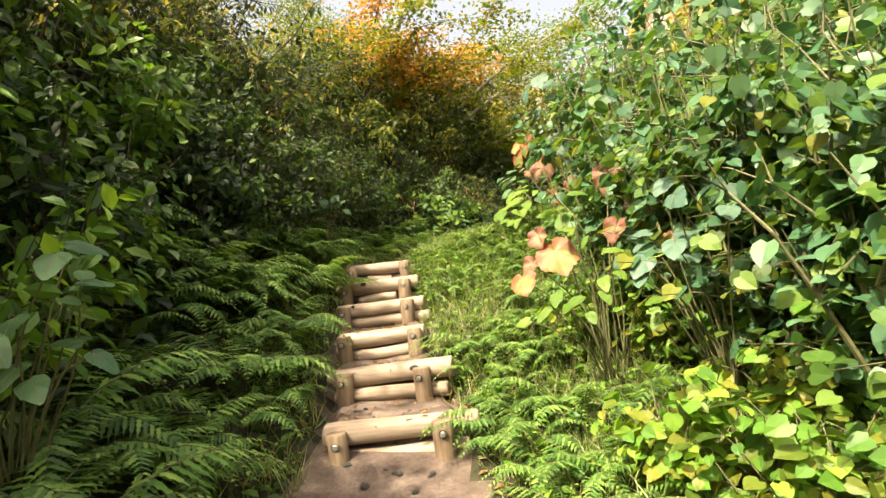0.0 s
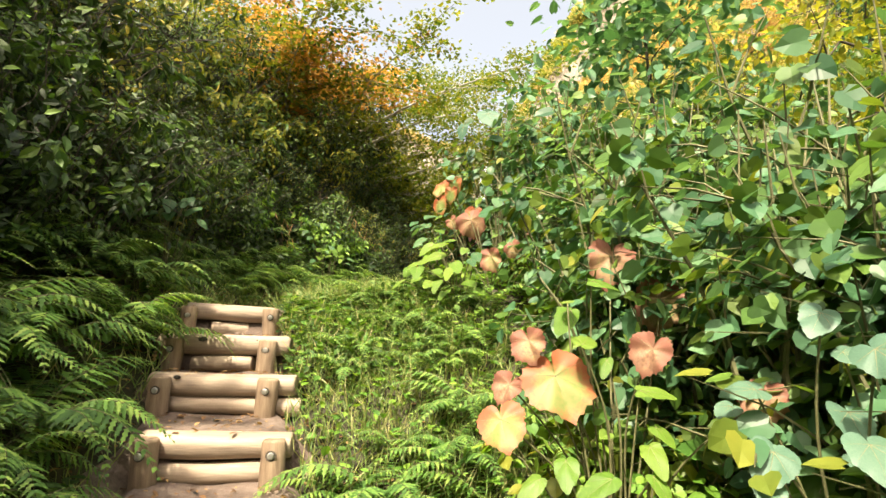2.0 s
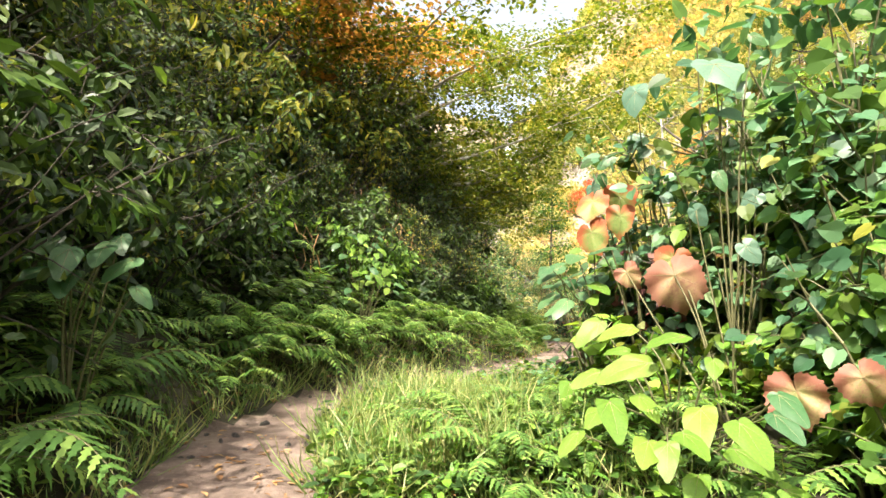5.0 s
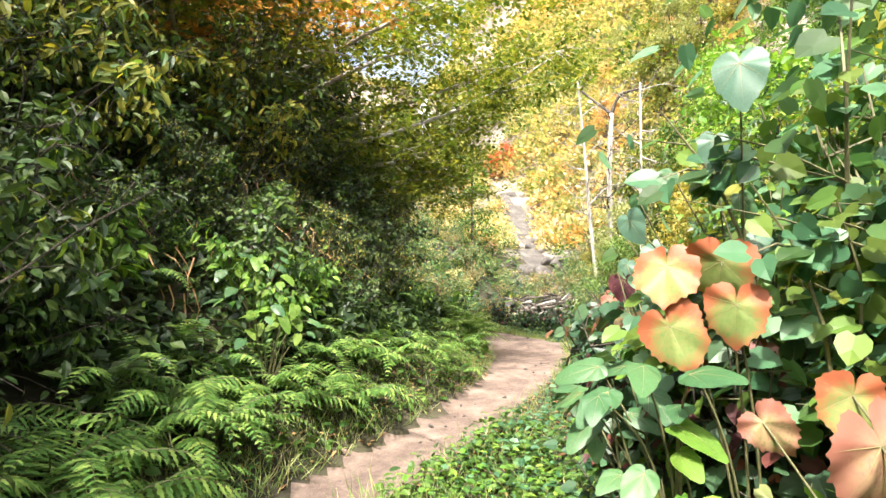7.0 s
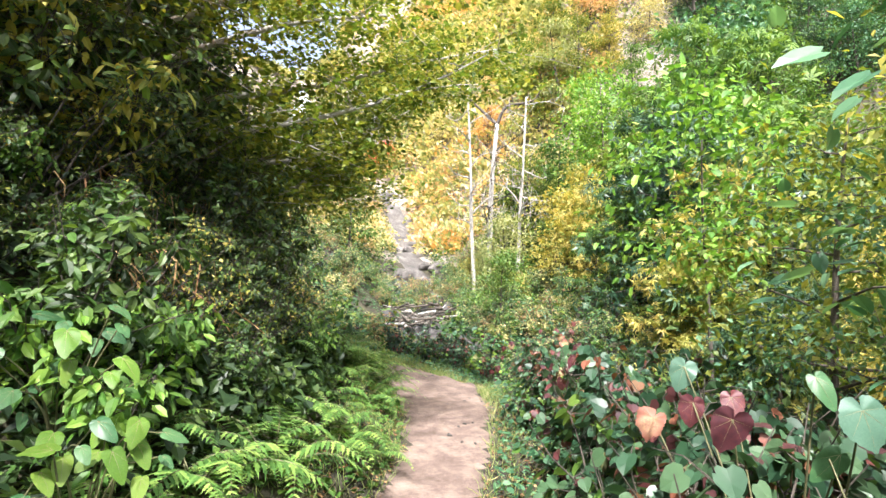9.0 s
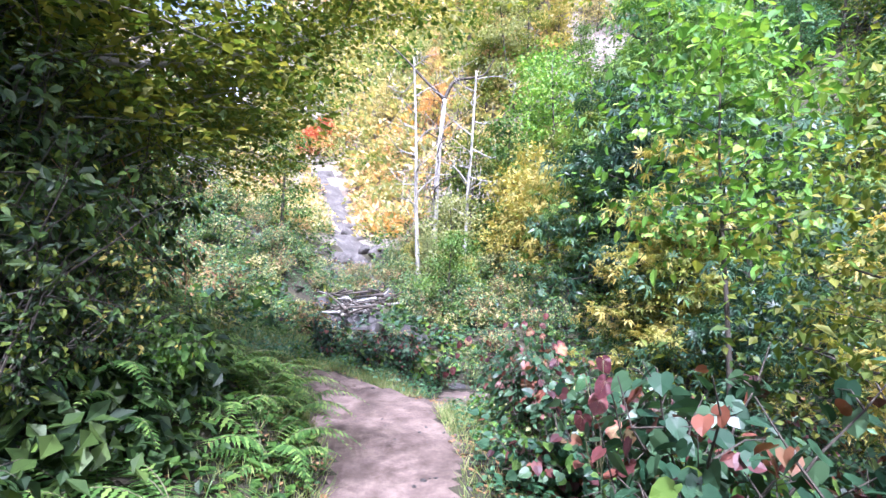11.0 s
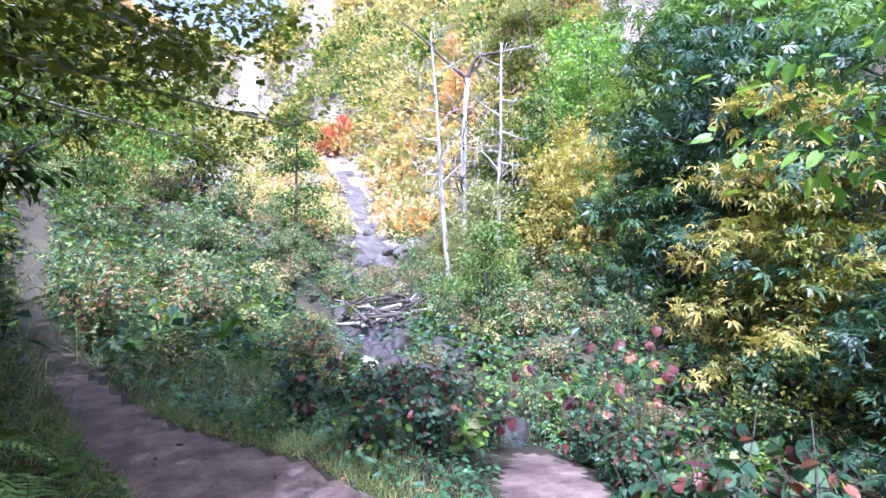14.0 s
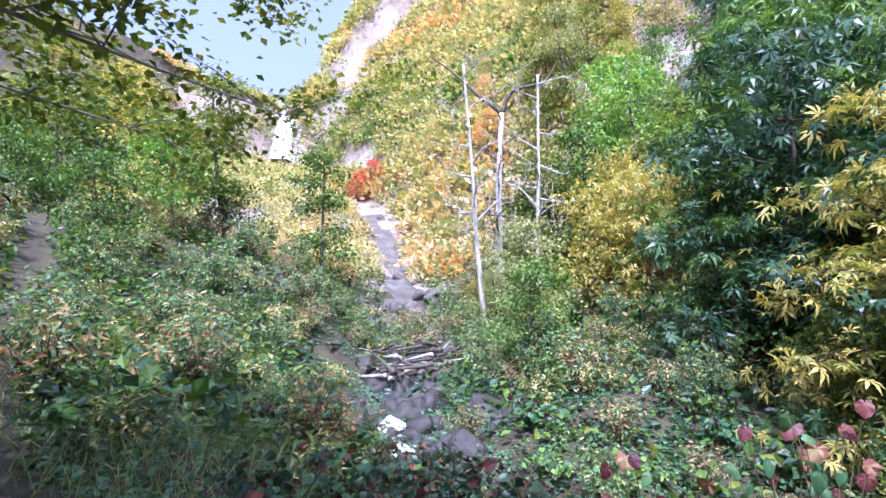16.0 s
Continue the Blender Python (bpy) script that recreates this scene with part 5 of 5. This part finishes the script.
# ---- large-leaved plants that stand out beside the trail ----
VEIN = solid_material("leaf_vein", [(0.3, (0.14, 0.14, 0.055)), (0.7, (0.24, 0.20, 0.09))], 20.0, 0.6, 0.1, 60.0)
TURNING = leaf_material("turning_leaf", [(0.2, (0.07, 0.125, 0.03)), (0.5, (0.14, 0.19, 0.055)), (0.8, (0.22, 0.20, 0.075))], 0.2, 0.55, 0.1, 8.0, 0.8, (0.27, 0.08, 0.035))
RUSTY = leaf_material("rusty_leaf", [(0.2, (0.13, 0.07, 0.045)), (0.45, (0.24, 0.13, 0.085)), (0.6, (0.30, 0.20, 0.11)), (0.8, (0.18, 0.20, 0.07))], 0.18, 0.65, 0.15, 8.0, 1.0, (0.19, 0.075, 0.05))
PALEBLUE = leaf_material("pale_leaf", [(0.2, (0.035, 0.084, 0.052)), (0.5, (0.066, 0.133, 0.091)), (0.8, (0.112, 0.189, 0.133))], 0.25, 0.45, 0.1, 22.0, 0.5)
FRESH = leaf_material("fresh_leaf", [(0.2, (0.048, 0.112, 0.016)), (0.5, (0.096, 0.188, 0.024)), (0.8, (0.168, 0.240, 0.040))], 0.4, 0.5, 0.15, 22.0, 0.5)
DEEP = leaf_material("deep_leaf", [(0.2, (0.021, 0.064, 0.025)), (0.5, (0.043, 0.111, 0.043)), (0.8, (0.085, 0.170, 0.064))], 0.3, 0.42, 0.15, 22.0, 0.5)


PLUM = leaf_material("plum_leaf", [(0.2, (0.030, 0.012, 0.018)), (0.5, (0.075, 0.022, 0.028)), (0.8, (0.14, 0.04, 0.032))], 0.2, 0.5, 0.15, 5.0, 0.7)


# outlines of large leaves: degrees from the tip, reach from the stalk
VINE = ((0, 1.0), (14, 0.86), (28, 0.79), (46, 0.81), (66, 0.69), (84, 0.67), (104, 0.68), (130, 0.61), (158, 0.53), (172, 0.40), (180, 0.08))
OVAL = ((0, 1.0), (7, 0.90), (16, 0.74), (30, 0.57), (50, 0.42), (80, 0.31), (110, 0.25), (150, 0.14), (180, 0.04))
HEART = ((0, 1.0), (12, 0.86), (30, 0.72), (55, 0.62), (85, 0.52), (115, 0.46), (145, 0.40), (168, 0.30), (180, 0.06))


def broad_leaf(seed, mat, outline=VINE, crumple=0.05, tooth=0.035, veins=(0, 50, 104), cup=0.16, fold=0.0):
    """A leaf one long, its stalk at the origin: toothed outline, blade puckered between raised veins, margin curled down."""
    r2 = np.random.default_rng(seed)
    n = 72
    angles, reach = [a for a, _ in outline], [r for _, r in outline]
    b = Build()

    def lift(q, f, rad):
        gap = min(abs(abs(math.degrees(q)) - v) for v in veins)
        return 0.012 * min(1, gap / 16) * f + 2.2 * crumple * f * rad * math.sin(9 * rad * f * math.cos(q) + seed) * math.sin(7 * rad * f * math.sin(q) + 2 * seed) * 0.25 - cup * (f * rad) ** 2 + fold * abs(f * rad * math.sin(q)) + crumple * f * (math.sin(2 * q + seed) + 0.5 * math.sin(5 * q + 2.3 * seed)) * (0.4 + 0.6 * rad)

    verts, faces = [(0, 0, 0)], []
    lop = r2.normal(size=4) * 0.05
    for f in (0.3, 0.58, 0.82, 1.0):
        for k in range(n):
            q = -math.pi + 2 * math.pi * (k + 0.5) / n
            rad = float(np.interp(abs(math.degrees(q)), angles, reach)) * (1 + lop[0] * math.sin(q + 5 * lop[1]) + 0.05 * math.sin(3 * q + 40 * lop[2]))
            rim = rad * f * (1 + (tooth * (1 if k % 3 == 0 else -0.5) + 0.012 * r2.normal()) * (f == 1.0))
            verts.append((rim * math.cos(q), rim * math.sin(q), lift(q, f, rad)))
    for k in range(n):
        a = (k + 1) % n
        faces.append((0, 1 + k, 1 + a))
        for ring in range(3):
            o = 1 + ring * n
            faces.append((o + k, o + n + k, o + n + a, o + a))
    b.add(verts, faces)
    for v in veins:
        for sign in ((1,) if v == 0 else (1, -1)):
            q = math.radians(v) * sign
            rad = float(np.interp(v, angles, reach))
            b.tube([(rad * f * math.cos(q), rad * f * math.sin(q), lift(q, f, rad) + 0.002) for f in (0.02, 0.3, 0.58, 0.82, 0.97)], [0.007, 0.005, 0.0035, 0.002, 0.001], 4, 1, False)
    return b.mesh("leaf", [mat, VEIN], True)


BROAD = {"turning": [broad_leaf(k, TURNING, VINE, 0.09, fold=0.12) for k in range(3)], "rusty": [broad_leaf(5 + k, RUSTY, VINE, 0.15, 0.05, cup=0.30, fold=0.2 + 0.15 * k) for k in range(4)],
         "pale": [broad_leaf(10 + k, PALEBLUE, HEART, 0.05, 0.02, (0, 40, 85)) for k in range(3)], "fresh": [broad_leaf(15 + k, FRESH, OVAL, 0.05, 0.015, (0, 30), 0.3) for k in range(3)],
         "deep": [broad_leaf(20 + k, DEEP, OVAL, 0.04, 0.015, (0, 30), 0.3) for k in range(3)], "wine": [broad_leaf(25 + k, PLUM, HEART, 0.06, 0.03, (0, 40, 85)) for k in range(3)]}
SPAN = {"turning": 0.72, "rusty": 0.68, "pale": 0.75, "fresh": 0.86, "deep": 0.82, "wine": 0.72}


def leafy_plant(name, label, x, y, leaves, seed, facing=(-0.45, -0.75, 0.5), group="", height=None):
    """Stems from one foot to each leaf; leaves as (x, y, z, size, kind)."""
    r2 = np.random.default_rng(seed)
    plant_ob = new(name)
    foot = Vector((x, y, ground(x, y) - 0.02))
    plant_ob.matrix_basis = Matrix.Translation(foot)
    if name == "leafy_herb":  # smaller leaves between the large ones
        leaves = list(leaves) + [(lx + r2.normal() * 0.07, ly + r2.normal() * 0.07, lz - 0.03 - 0.10 * r2.random(), size * r2.uniform(0.6, 0.9), kind) for lx, ly, lz, size, kind in leaves]
    for lx, ly, lz, size, kind in leaves:
        tip = Vector((lx, ly, lz)) - foot
        b = Build()
        bend = Vector((tip.x * 0.45, tip.y * 0.45, tip.z * 0.62)) + Vector(r2.normal(size=3)) * 0.03
        limb([(0.02 * r2.normal(), 0.02 * r2.normal(), 0), bend, tip], 0.006, 0.003, b, 5)
        part("stem", b.mesh("stem", [STEM], True), plant_ob)
        face = (Vector(facing) + Vector(r2.normal(size=3)) * 0.28).normalized()
        way = Vector((r2.normal() * 0.6, r2.normal() * 0.3, -0.85))
        if name == "leafy_herb":  # leaves spread outwards from their stem, tips down
            face = (face * 0.75 + Vector((0, 0, 0.55))).normalized()
            way = Vector((tip.x * 2.2 + r2.normal() * 0.5, tip.y * 2.2 + r2.normal() * 0.5 - 0.3, -0.6))
        way = (way - face * way.dot(face)).normalized()
        m = Matrix((way, face.cross(way), face)).transposed().to_4x4()
        part("leaf", BROAD[kind][int(r2.integers(len(BROAD[kind])))], plant_ob, "", Matrix.Translation(tip) @ m @ Matrix.Scale(size * SPAN[kind], 4))
    return tagged(plant_ob, label, "plant", group)


leafy_plant("grape_vine", "wild vine with large rust and green lobed leaves", 0.55, 3.35, [
    (0.24, 3.2, 1.74, 0.25, "turning"), (0.9, 3.63, 2.06, 0.25, "rusty"), (0.72, 3.75, 2.27, 0.24, "rusty"), (0.61, 3.2, 1.84, 0.17, "rusty"),
    (0.03, 3.14, 1.6, 0.17, "turning"), (0.16, 3.25, 1.86, 0.14, "rusty"), (0.85, 2.96, 1.7, 0.16, "rusty"), (0.1, 3.3, 1.7, 0.13, "rusty")], 1, (-0.3, -0.85, 0.35))
leafy_plant("leafy_herb", "bright yellow-green herb with broad oval leaves", 0.45, 3.2, [
    (0.36, 3.35, 1.98, 0.16, "fresh"), (0.3, 3.1, 1.85, 0.15, "fresh"), (0.32, 2.94, 1.46, 0.15, "fresh"), (0.45, 2.95, 1.55, 0.13, "fresh"), (0.2, 3.0, 1.5, 0.13, "fresh"),
    (0.5, 3.1, 1.7, 0.13, "fresh"), (0.38, 3.2, 2.08, 0.12, "fresh"), (0.15, 3.1, 1.42, 0.12, "fresh")], 2, (-0.3, -0.7, 0.6))
leafy_plant("leafy_herb", "blue-green plant with large rounded leaves", 0.9, 2.65, [
    (0.73, 2.44, 1.86, 0.15, "pale"), (0.6, 2.62, 1.6, 0.15, "pale"), (0.7, 2.45, 1.65, 0.14, "pale"), (0.8, 2.6, 1.7, 0.14, "pale"), (0.75, 2.6, 1.95, 0.12, "pale"), (0.66, 2.75, 1.74, 0.13, "pale"), (0.62, 2.5, 1.42, 0.12, "fresh"), (0.85, 2.5, 1.5, 0.13, "pale")], 3)
leafy_plant("leafy_herb", "lush yellow-green herb with drooping broad leaves", 0.3, 5.75, [
    (0.16, 5.71, 2.55, 0.24, "fresh"), (-0.06, 5.57, 2.42, 0.2, "fresh"), (0.21, 5.44, 2.42, 0.2, "fresh"), (0.11, 6.08, 2.7, 0.18, "fresh"), (0.19, 5.21, 2.42, 0.18, "fresh"), (0.2, 5.93, 2.68, 0.18, "fresh"), (0.05, 5.5, 2.3, 0.17, "fresh"),
    (0.3, 5.4, 2.3, 0.17, "fresh"), (0.0, 5.8, 2.5, 0.16, "fresh"), (0.25, 5.6, 2.66, 0.17, "fresh"), (-0.02, 5.75, 2.36, 0.15, "fresh"), (0.35, 5.25, 2.5, 0.16, "deep")], 4, (-0.35, -0.6, 0.7))
leafy_plant("grape_vine", "thin vine with curled orange-brown lobed leaves", 0.6, 5.9, [
    (0.45, 6.02, 2.93, 0.28, "rusty"), (0.5, 6.12, 3.02, 0.18, "turning"), (0.5, 5.36, 2.5, 0.2, "rusty"), (0.64, 5.25, 2.56, 0.16, "rusty"), (0.3, 6.2, 2.95, 0.14, "rusty")], 5, (-0.4, -0.85, 0.25))
leafy_plant("tall_sapling", "tall thin sapling with one huge pale drooping leaf", 0.75, 6.0, [
    (0.57, 5.86, 3.9, 0.28, "pale"), (0.7, 6.0, 3.6, 0.12, "deep"), (0.6, 5.9, 3.4, 0.12, "deep"), (0.78, 5.9, 3.3, 0.12, "pale"), (0.68, 6.1, 3.15, 0.13, "deep"), (0.8, 6.0, 3.9, 0.12, "deep"),
    (0.9, 5.95, 3.7, 0.11, "deep"), (0.58, 6.05, 3.25, 0.12, "pale"), (0.85, 6.1, 3.45, 0.12, "deep"), (0.75, 5.85, 4.05, 0.1, "deep"), (0.65, 5.8, 3.05, 0.12, "pale")], 6, (-0.5, -0.8, 0.15))
leafy_plant("grape_vine", "vine with big yellow-green and orange turning leaves", 0.55, 6.5, [
    (0.23, 6.46, 3.36, 0.2, "turning"), (0.34, 6.36, 3.37, 0.2, "turning"), (0.21, 6.43, 3.18, 0.2, "turning"), (0.3, 6.27, 3.25, 0.17, "turning")], 7, (-0.6, -0.75, 0.2))
leafy_plant("leafy_herb", "rosette of large fresh green oval leaves", 0.35, 6.6, [
    (0.15, 6.73, 3.02, 0.2, "deep"), (0.15, 6.48, 3.06, 0.19, "deep"), (0.06, 6.53, 2.98, 0.19, "deep"), (0.18, 6.32, 3.06, 0.19, "deep"), (0.25, 6.6, 2.95, 0.18, "deep"), (0.1, 6.7, 2.85, 0.18, "deep"), (0.2, 6.4, 2.9, 0.18, "fresh"), (0.3, 6.8, 3.0, 0.17, "deep"), (0.05, 6.35, 2.8, 0.17, "deep")], 8, (-0.4, -0.5, 0.8))
leafy_plant("tall_sapling", "leaning sapling with large blue-green leaves", 0.85, 6.75, [
    (0.42, 6.34, 3.96, 0.2, "pale"), (0.39, 6.88, 3.55, 0.15, "pale"), (0.45, 6.7, 3.7, 0.13, "deep"), (0.55, 6.6, 3.8, 0.13, "pale"), (0.5, 6.8, 3.4, 0.14, "deep"), (0.6, 6.55, 3.6, 0.13, "deep"), (0.65, 6.8, 3.85, 0.12, "deep"), (0.48, 6.95, 3.65, 0.12, "deep"), (0.7, 6.6, 3.45, 0.12, "pale"), (0.6, 6.95, 3.3, 0.13, "deep")], 9, (-0.6, -0.7, 0.25))
leafy_plant("leafy_herb", "shade plant with three broad green leaves on the bank", -2.1, 5.95, [
    (-1.95, 5.8, 2.92, 0.17, "deep"), (-2.05, 5.75, 2.9, 0.19, "deep"), (-1.87, 5.86, 2.88, 0.18, "deep"), (-2.15, 5.85, 2.94, 0.15, "deep"), (-1.97, 5.95, 2.98, 0.14, "deep")], 10, (0.3, -0.75, 0.6))
leafy_plant("leafy_herb", "large-leaved green plant low on the bank", -1.75, 1.6, [
    (-1.51, 1.57, 1.85, 0.18, "deep"), (-1.55, 1.7, 1.75, 0.17, "deep"), (-1.6, 1.5, 1.65, 0.18, "deep"), (-1.5, 1.65, 1.55, 0.17, "deep"), (-1.62, 1.75, 1.92, 0.16, "deep"), (-1.5, 1.45, 1.45, 0.16, "deep"), (-1.7, 1.6, 1.5, 0.16, "deep")], 11, (0.3, -0.7, 0.7))
leafy_plant("grape_vine", "vine with large wine-red and blue-green leaves", 1.15, 7.75, [
    (0.95, 7.77, 3.3, 0.18, "wine"), (0.82, 7.32, 3.45, 0.16, "pale"), (0.88, 7.4, 3.3, 0.14, "deep"), (0.95, 7.5, 3.5, 0.13, "deep"), (1.25, 8.19, 3.4, 0.15, "pale"), (1.18, 8.3, 3.15, 0.15, "rusty"), (1.05, 8.0, 3.3, 0.13, "wine"), (1.3, 8.0, 3.3, 0.13, "wine")], 12, (-0.6, -0.75, 0.2))
leafy_plant("grape_vine", "vine with dark wine-purple leaves at the trail edge", 3.0, 10.75, [
    (2.82, 10.6, 3.0, 0.16, "wine"), (2.9, 10.7, 2.86, 0.16, "wine"), (2.8, 10.75, 2.75, 0.15, "wine"), (3.0, 10.9, 2.95, 0.14, "deep"), (2.95, 10.6, 2.7, 0.14, "rusty"), (3.05, 10.8, 3.08, 0.13, "wine")], 13, (-0.65, -0.7, 0.2))
leafy_plant("grape_vine", "low vine with rust and green leaves", 3.7, 12.0, [
    (3.79, 11.85, 2.95, 0.13, "rusty"), (3.43, 11.87, 2.66, 0.13, "rusty"), (3.6, 11.9, 2.75, 0.12, "deep"), (3.7, 11.8, 2.6, 0.12, "rusty"), (3.9, 12.0, 2.8, 0.12, "wine")], 14, (-0.65, -0.65, 0.3))
for k, (x, y, z) in enumerate(((6.36, 15.1, 2.76), (6.02, 15.17, 2.52), (5.73, 16.7, 2.27), (6.5, 14.9, 2.95), (6.2, 16.2, 2.4), (5.4, 15.9, 2.2), (7.2, 15.2, 2.5))):
    leafy_plant("grape_vine", "vine with crimson and wine-red autumn leaves", x + 0.15, y + 0.1, [
        (x + 0.22 * math.cos(2.4 * j + k), y + 0.2 * math.sin(2.4 * j + k), z - 0.2 + 0.16 * math.sin(1.7 * j + 2 * k) - 0.02 * j, 0.10 + 0.05 * ((j + k) % 3) / 2, ("wine", "wine", "deep", "wine", "deep", "rusty", "deep")[(j + 2 * k) % 7]) for j in range(8)], 30 + k, (-0.75, -0.55, 0.3), "crimson vines above the stream")

leafy_plant("leafy_herb", "broad-leaved green shrub on the bank edge", -1.25, 9.75, [
    (-1.2 + 0.42 * math.cos(2.4 * j) * (0.4 + 0.045 * j), 9.5 + 0.4 * math.sin(2.4 * j) * (0.4 + 0.045 * j), 3.6 - 0.045 * j, 0.13 + 0.03 * (j % 3) / 2, ("deep", "deep", "fresh")[j % 3]) for j in range(16)], 50, (0.25, -0.75, 0.6))
leafy_plant("leafy_herb", "bright young broad-leaved plant on the bank", -1.1, 9.25, [
    (-1.06 + 0.16 * math.cos(1.3 * j), 9.15 + 0.14 * math.sin(1.3 * j), 3.15 - 0.02 * j, 0.15, "fresh") for j in range(6)], 51, (0.2, -0.7, 0.7))

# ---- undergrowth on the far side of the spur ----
more = [make_shrub("undergrowth_bush", ("dull green undergrowth bush in shade", "blue-green undergrowth bush, leaves darkened for shade")[k], "bush", "undergrowth beyond the spur", (WILD[3], WILD[2])[k]) for k in range(2)]
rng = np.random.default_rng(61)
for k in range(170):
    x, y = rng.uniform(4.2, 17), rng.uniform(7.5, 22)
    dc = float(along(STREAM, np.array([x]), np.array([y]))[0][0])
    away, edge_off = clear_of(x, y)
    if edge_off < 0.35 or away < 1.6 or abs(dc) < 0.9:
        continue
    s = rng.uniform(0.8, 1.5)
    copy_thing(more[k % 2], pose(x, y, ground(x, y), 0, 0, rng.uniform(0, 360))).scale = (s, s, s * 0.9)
for ob in more:
    drop(ob)

# ---- slender sapling by the spur ----
sap = make_tree("sapling", "slender young tree with fresh green leaves above bare stem", "", tree_meshes(640, 5.6, 1.5, 1700, 0.125, 0.42, BARK, LUSH, 0.6, 0.04, 12, 0.03, "heart", 0.22), "tree")
sap.matrix_basis = pose(6.6, 11.85, ground(6.6, 11.85), 0, 0, 40)

# ---- pebbles and twigs on the trodden dirt ----
peb = []
for k in range(3):
    bm = bmesh.new()
    bmesh.ops.create_icosphere(bm, subdivisions=1, radius=1)
    for v in bm.verts:
        v.co *= 1 + 0.25 * noise.noise(v.co * 1.7 + Vector((k, 3, 1)))
    me = bpy.data.meshes.new("pebble")
    bm.to_mesh(me)
    bm.free()
    me.materials.append(ROCK)
    peb.append(me)
rng = np.random.default_rng(71)
for k in range(220):
    y = rng.uniform(1.5, 16) if k > 60 else rng.uniform(1.6, 6.4)
    x, yy = by_trail(y, 0.001)
    w = 0.42
    x += rng.uniform(-w, w) - 0.3
    s = 0.006 + 0.022 * rng.random() ** 3
    z = ground(x, yy)
    if 2.85 < yy < 5.6:
        i = max(j for j in range(6) if STEPS[j][1] <= yy + 0.05) if yy > 2.9 else 0
        x2, y2, z2 = STEPS[min(i + 1, 5)][:3]
        f = min(1, max(0, (yy - STEPS[i][1] - 0.1) / max(0.2, y2 - STEPS[i][1]))) if i < 5 else 0
        z = (STEPS[i][2] + 0.06) * (1 - f) + (z2 - 0.14) * f
    ob = new("pebble", peb[k % 3])
    ob.matrix_basis = pose(x, yy, z + 0.002, rng.uniform(0, 360), 0, rng.uniform(0, 360)) @ Matrix.Diagonal((s * 1.4, s, s * 0.7, 1))
    tagged(ob, "small grey pebble on the dirt trail", "pebble", "pebbles on the trail")
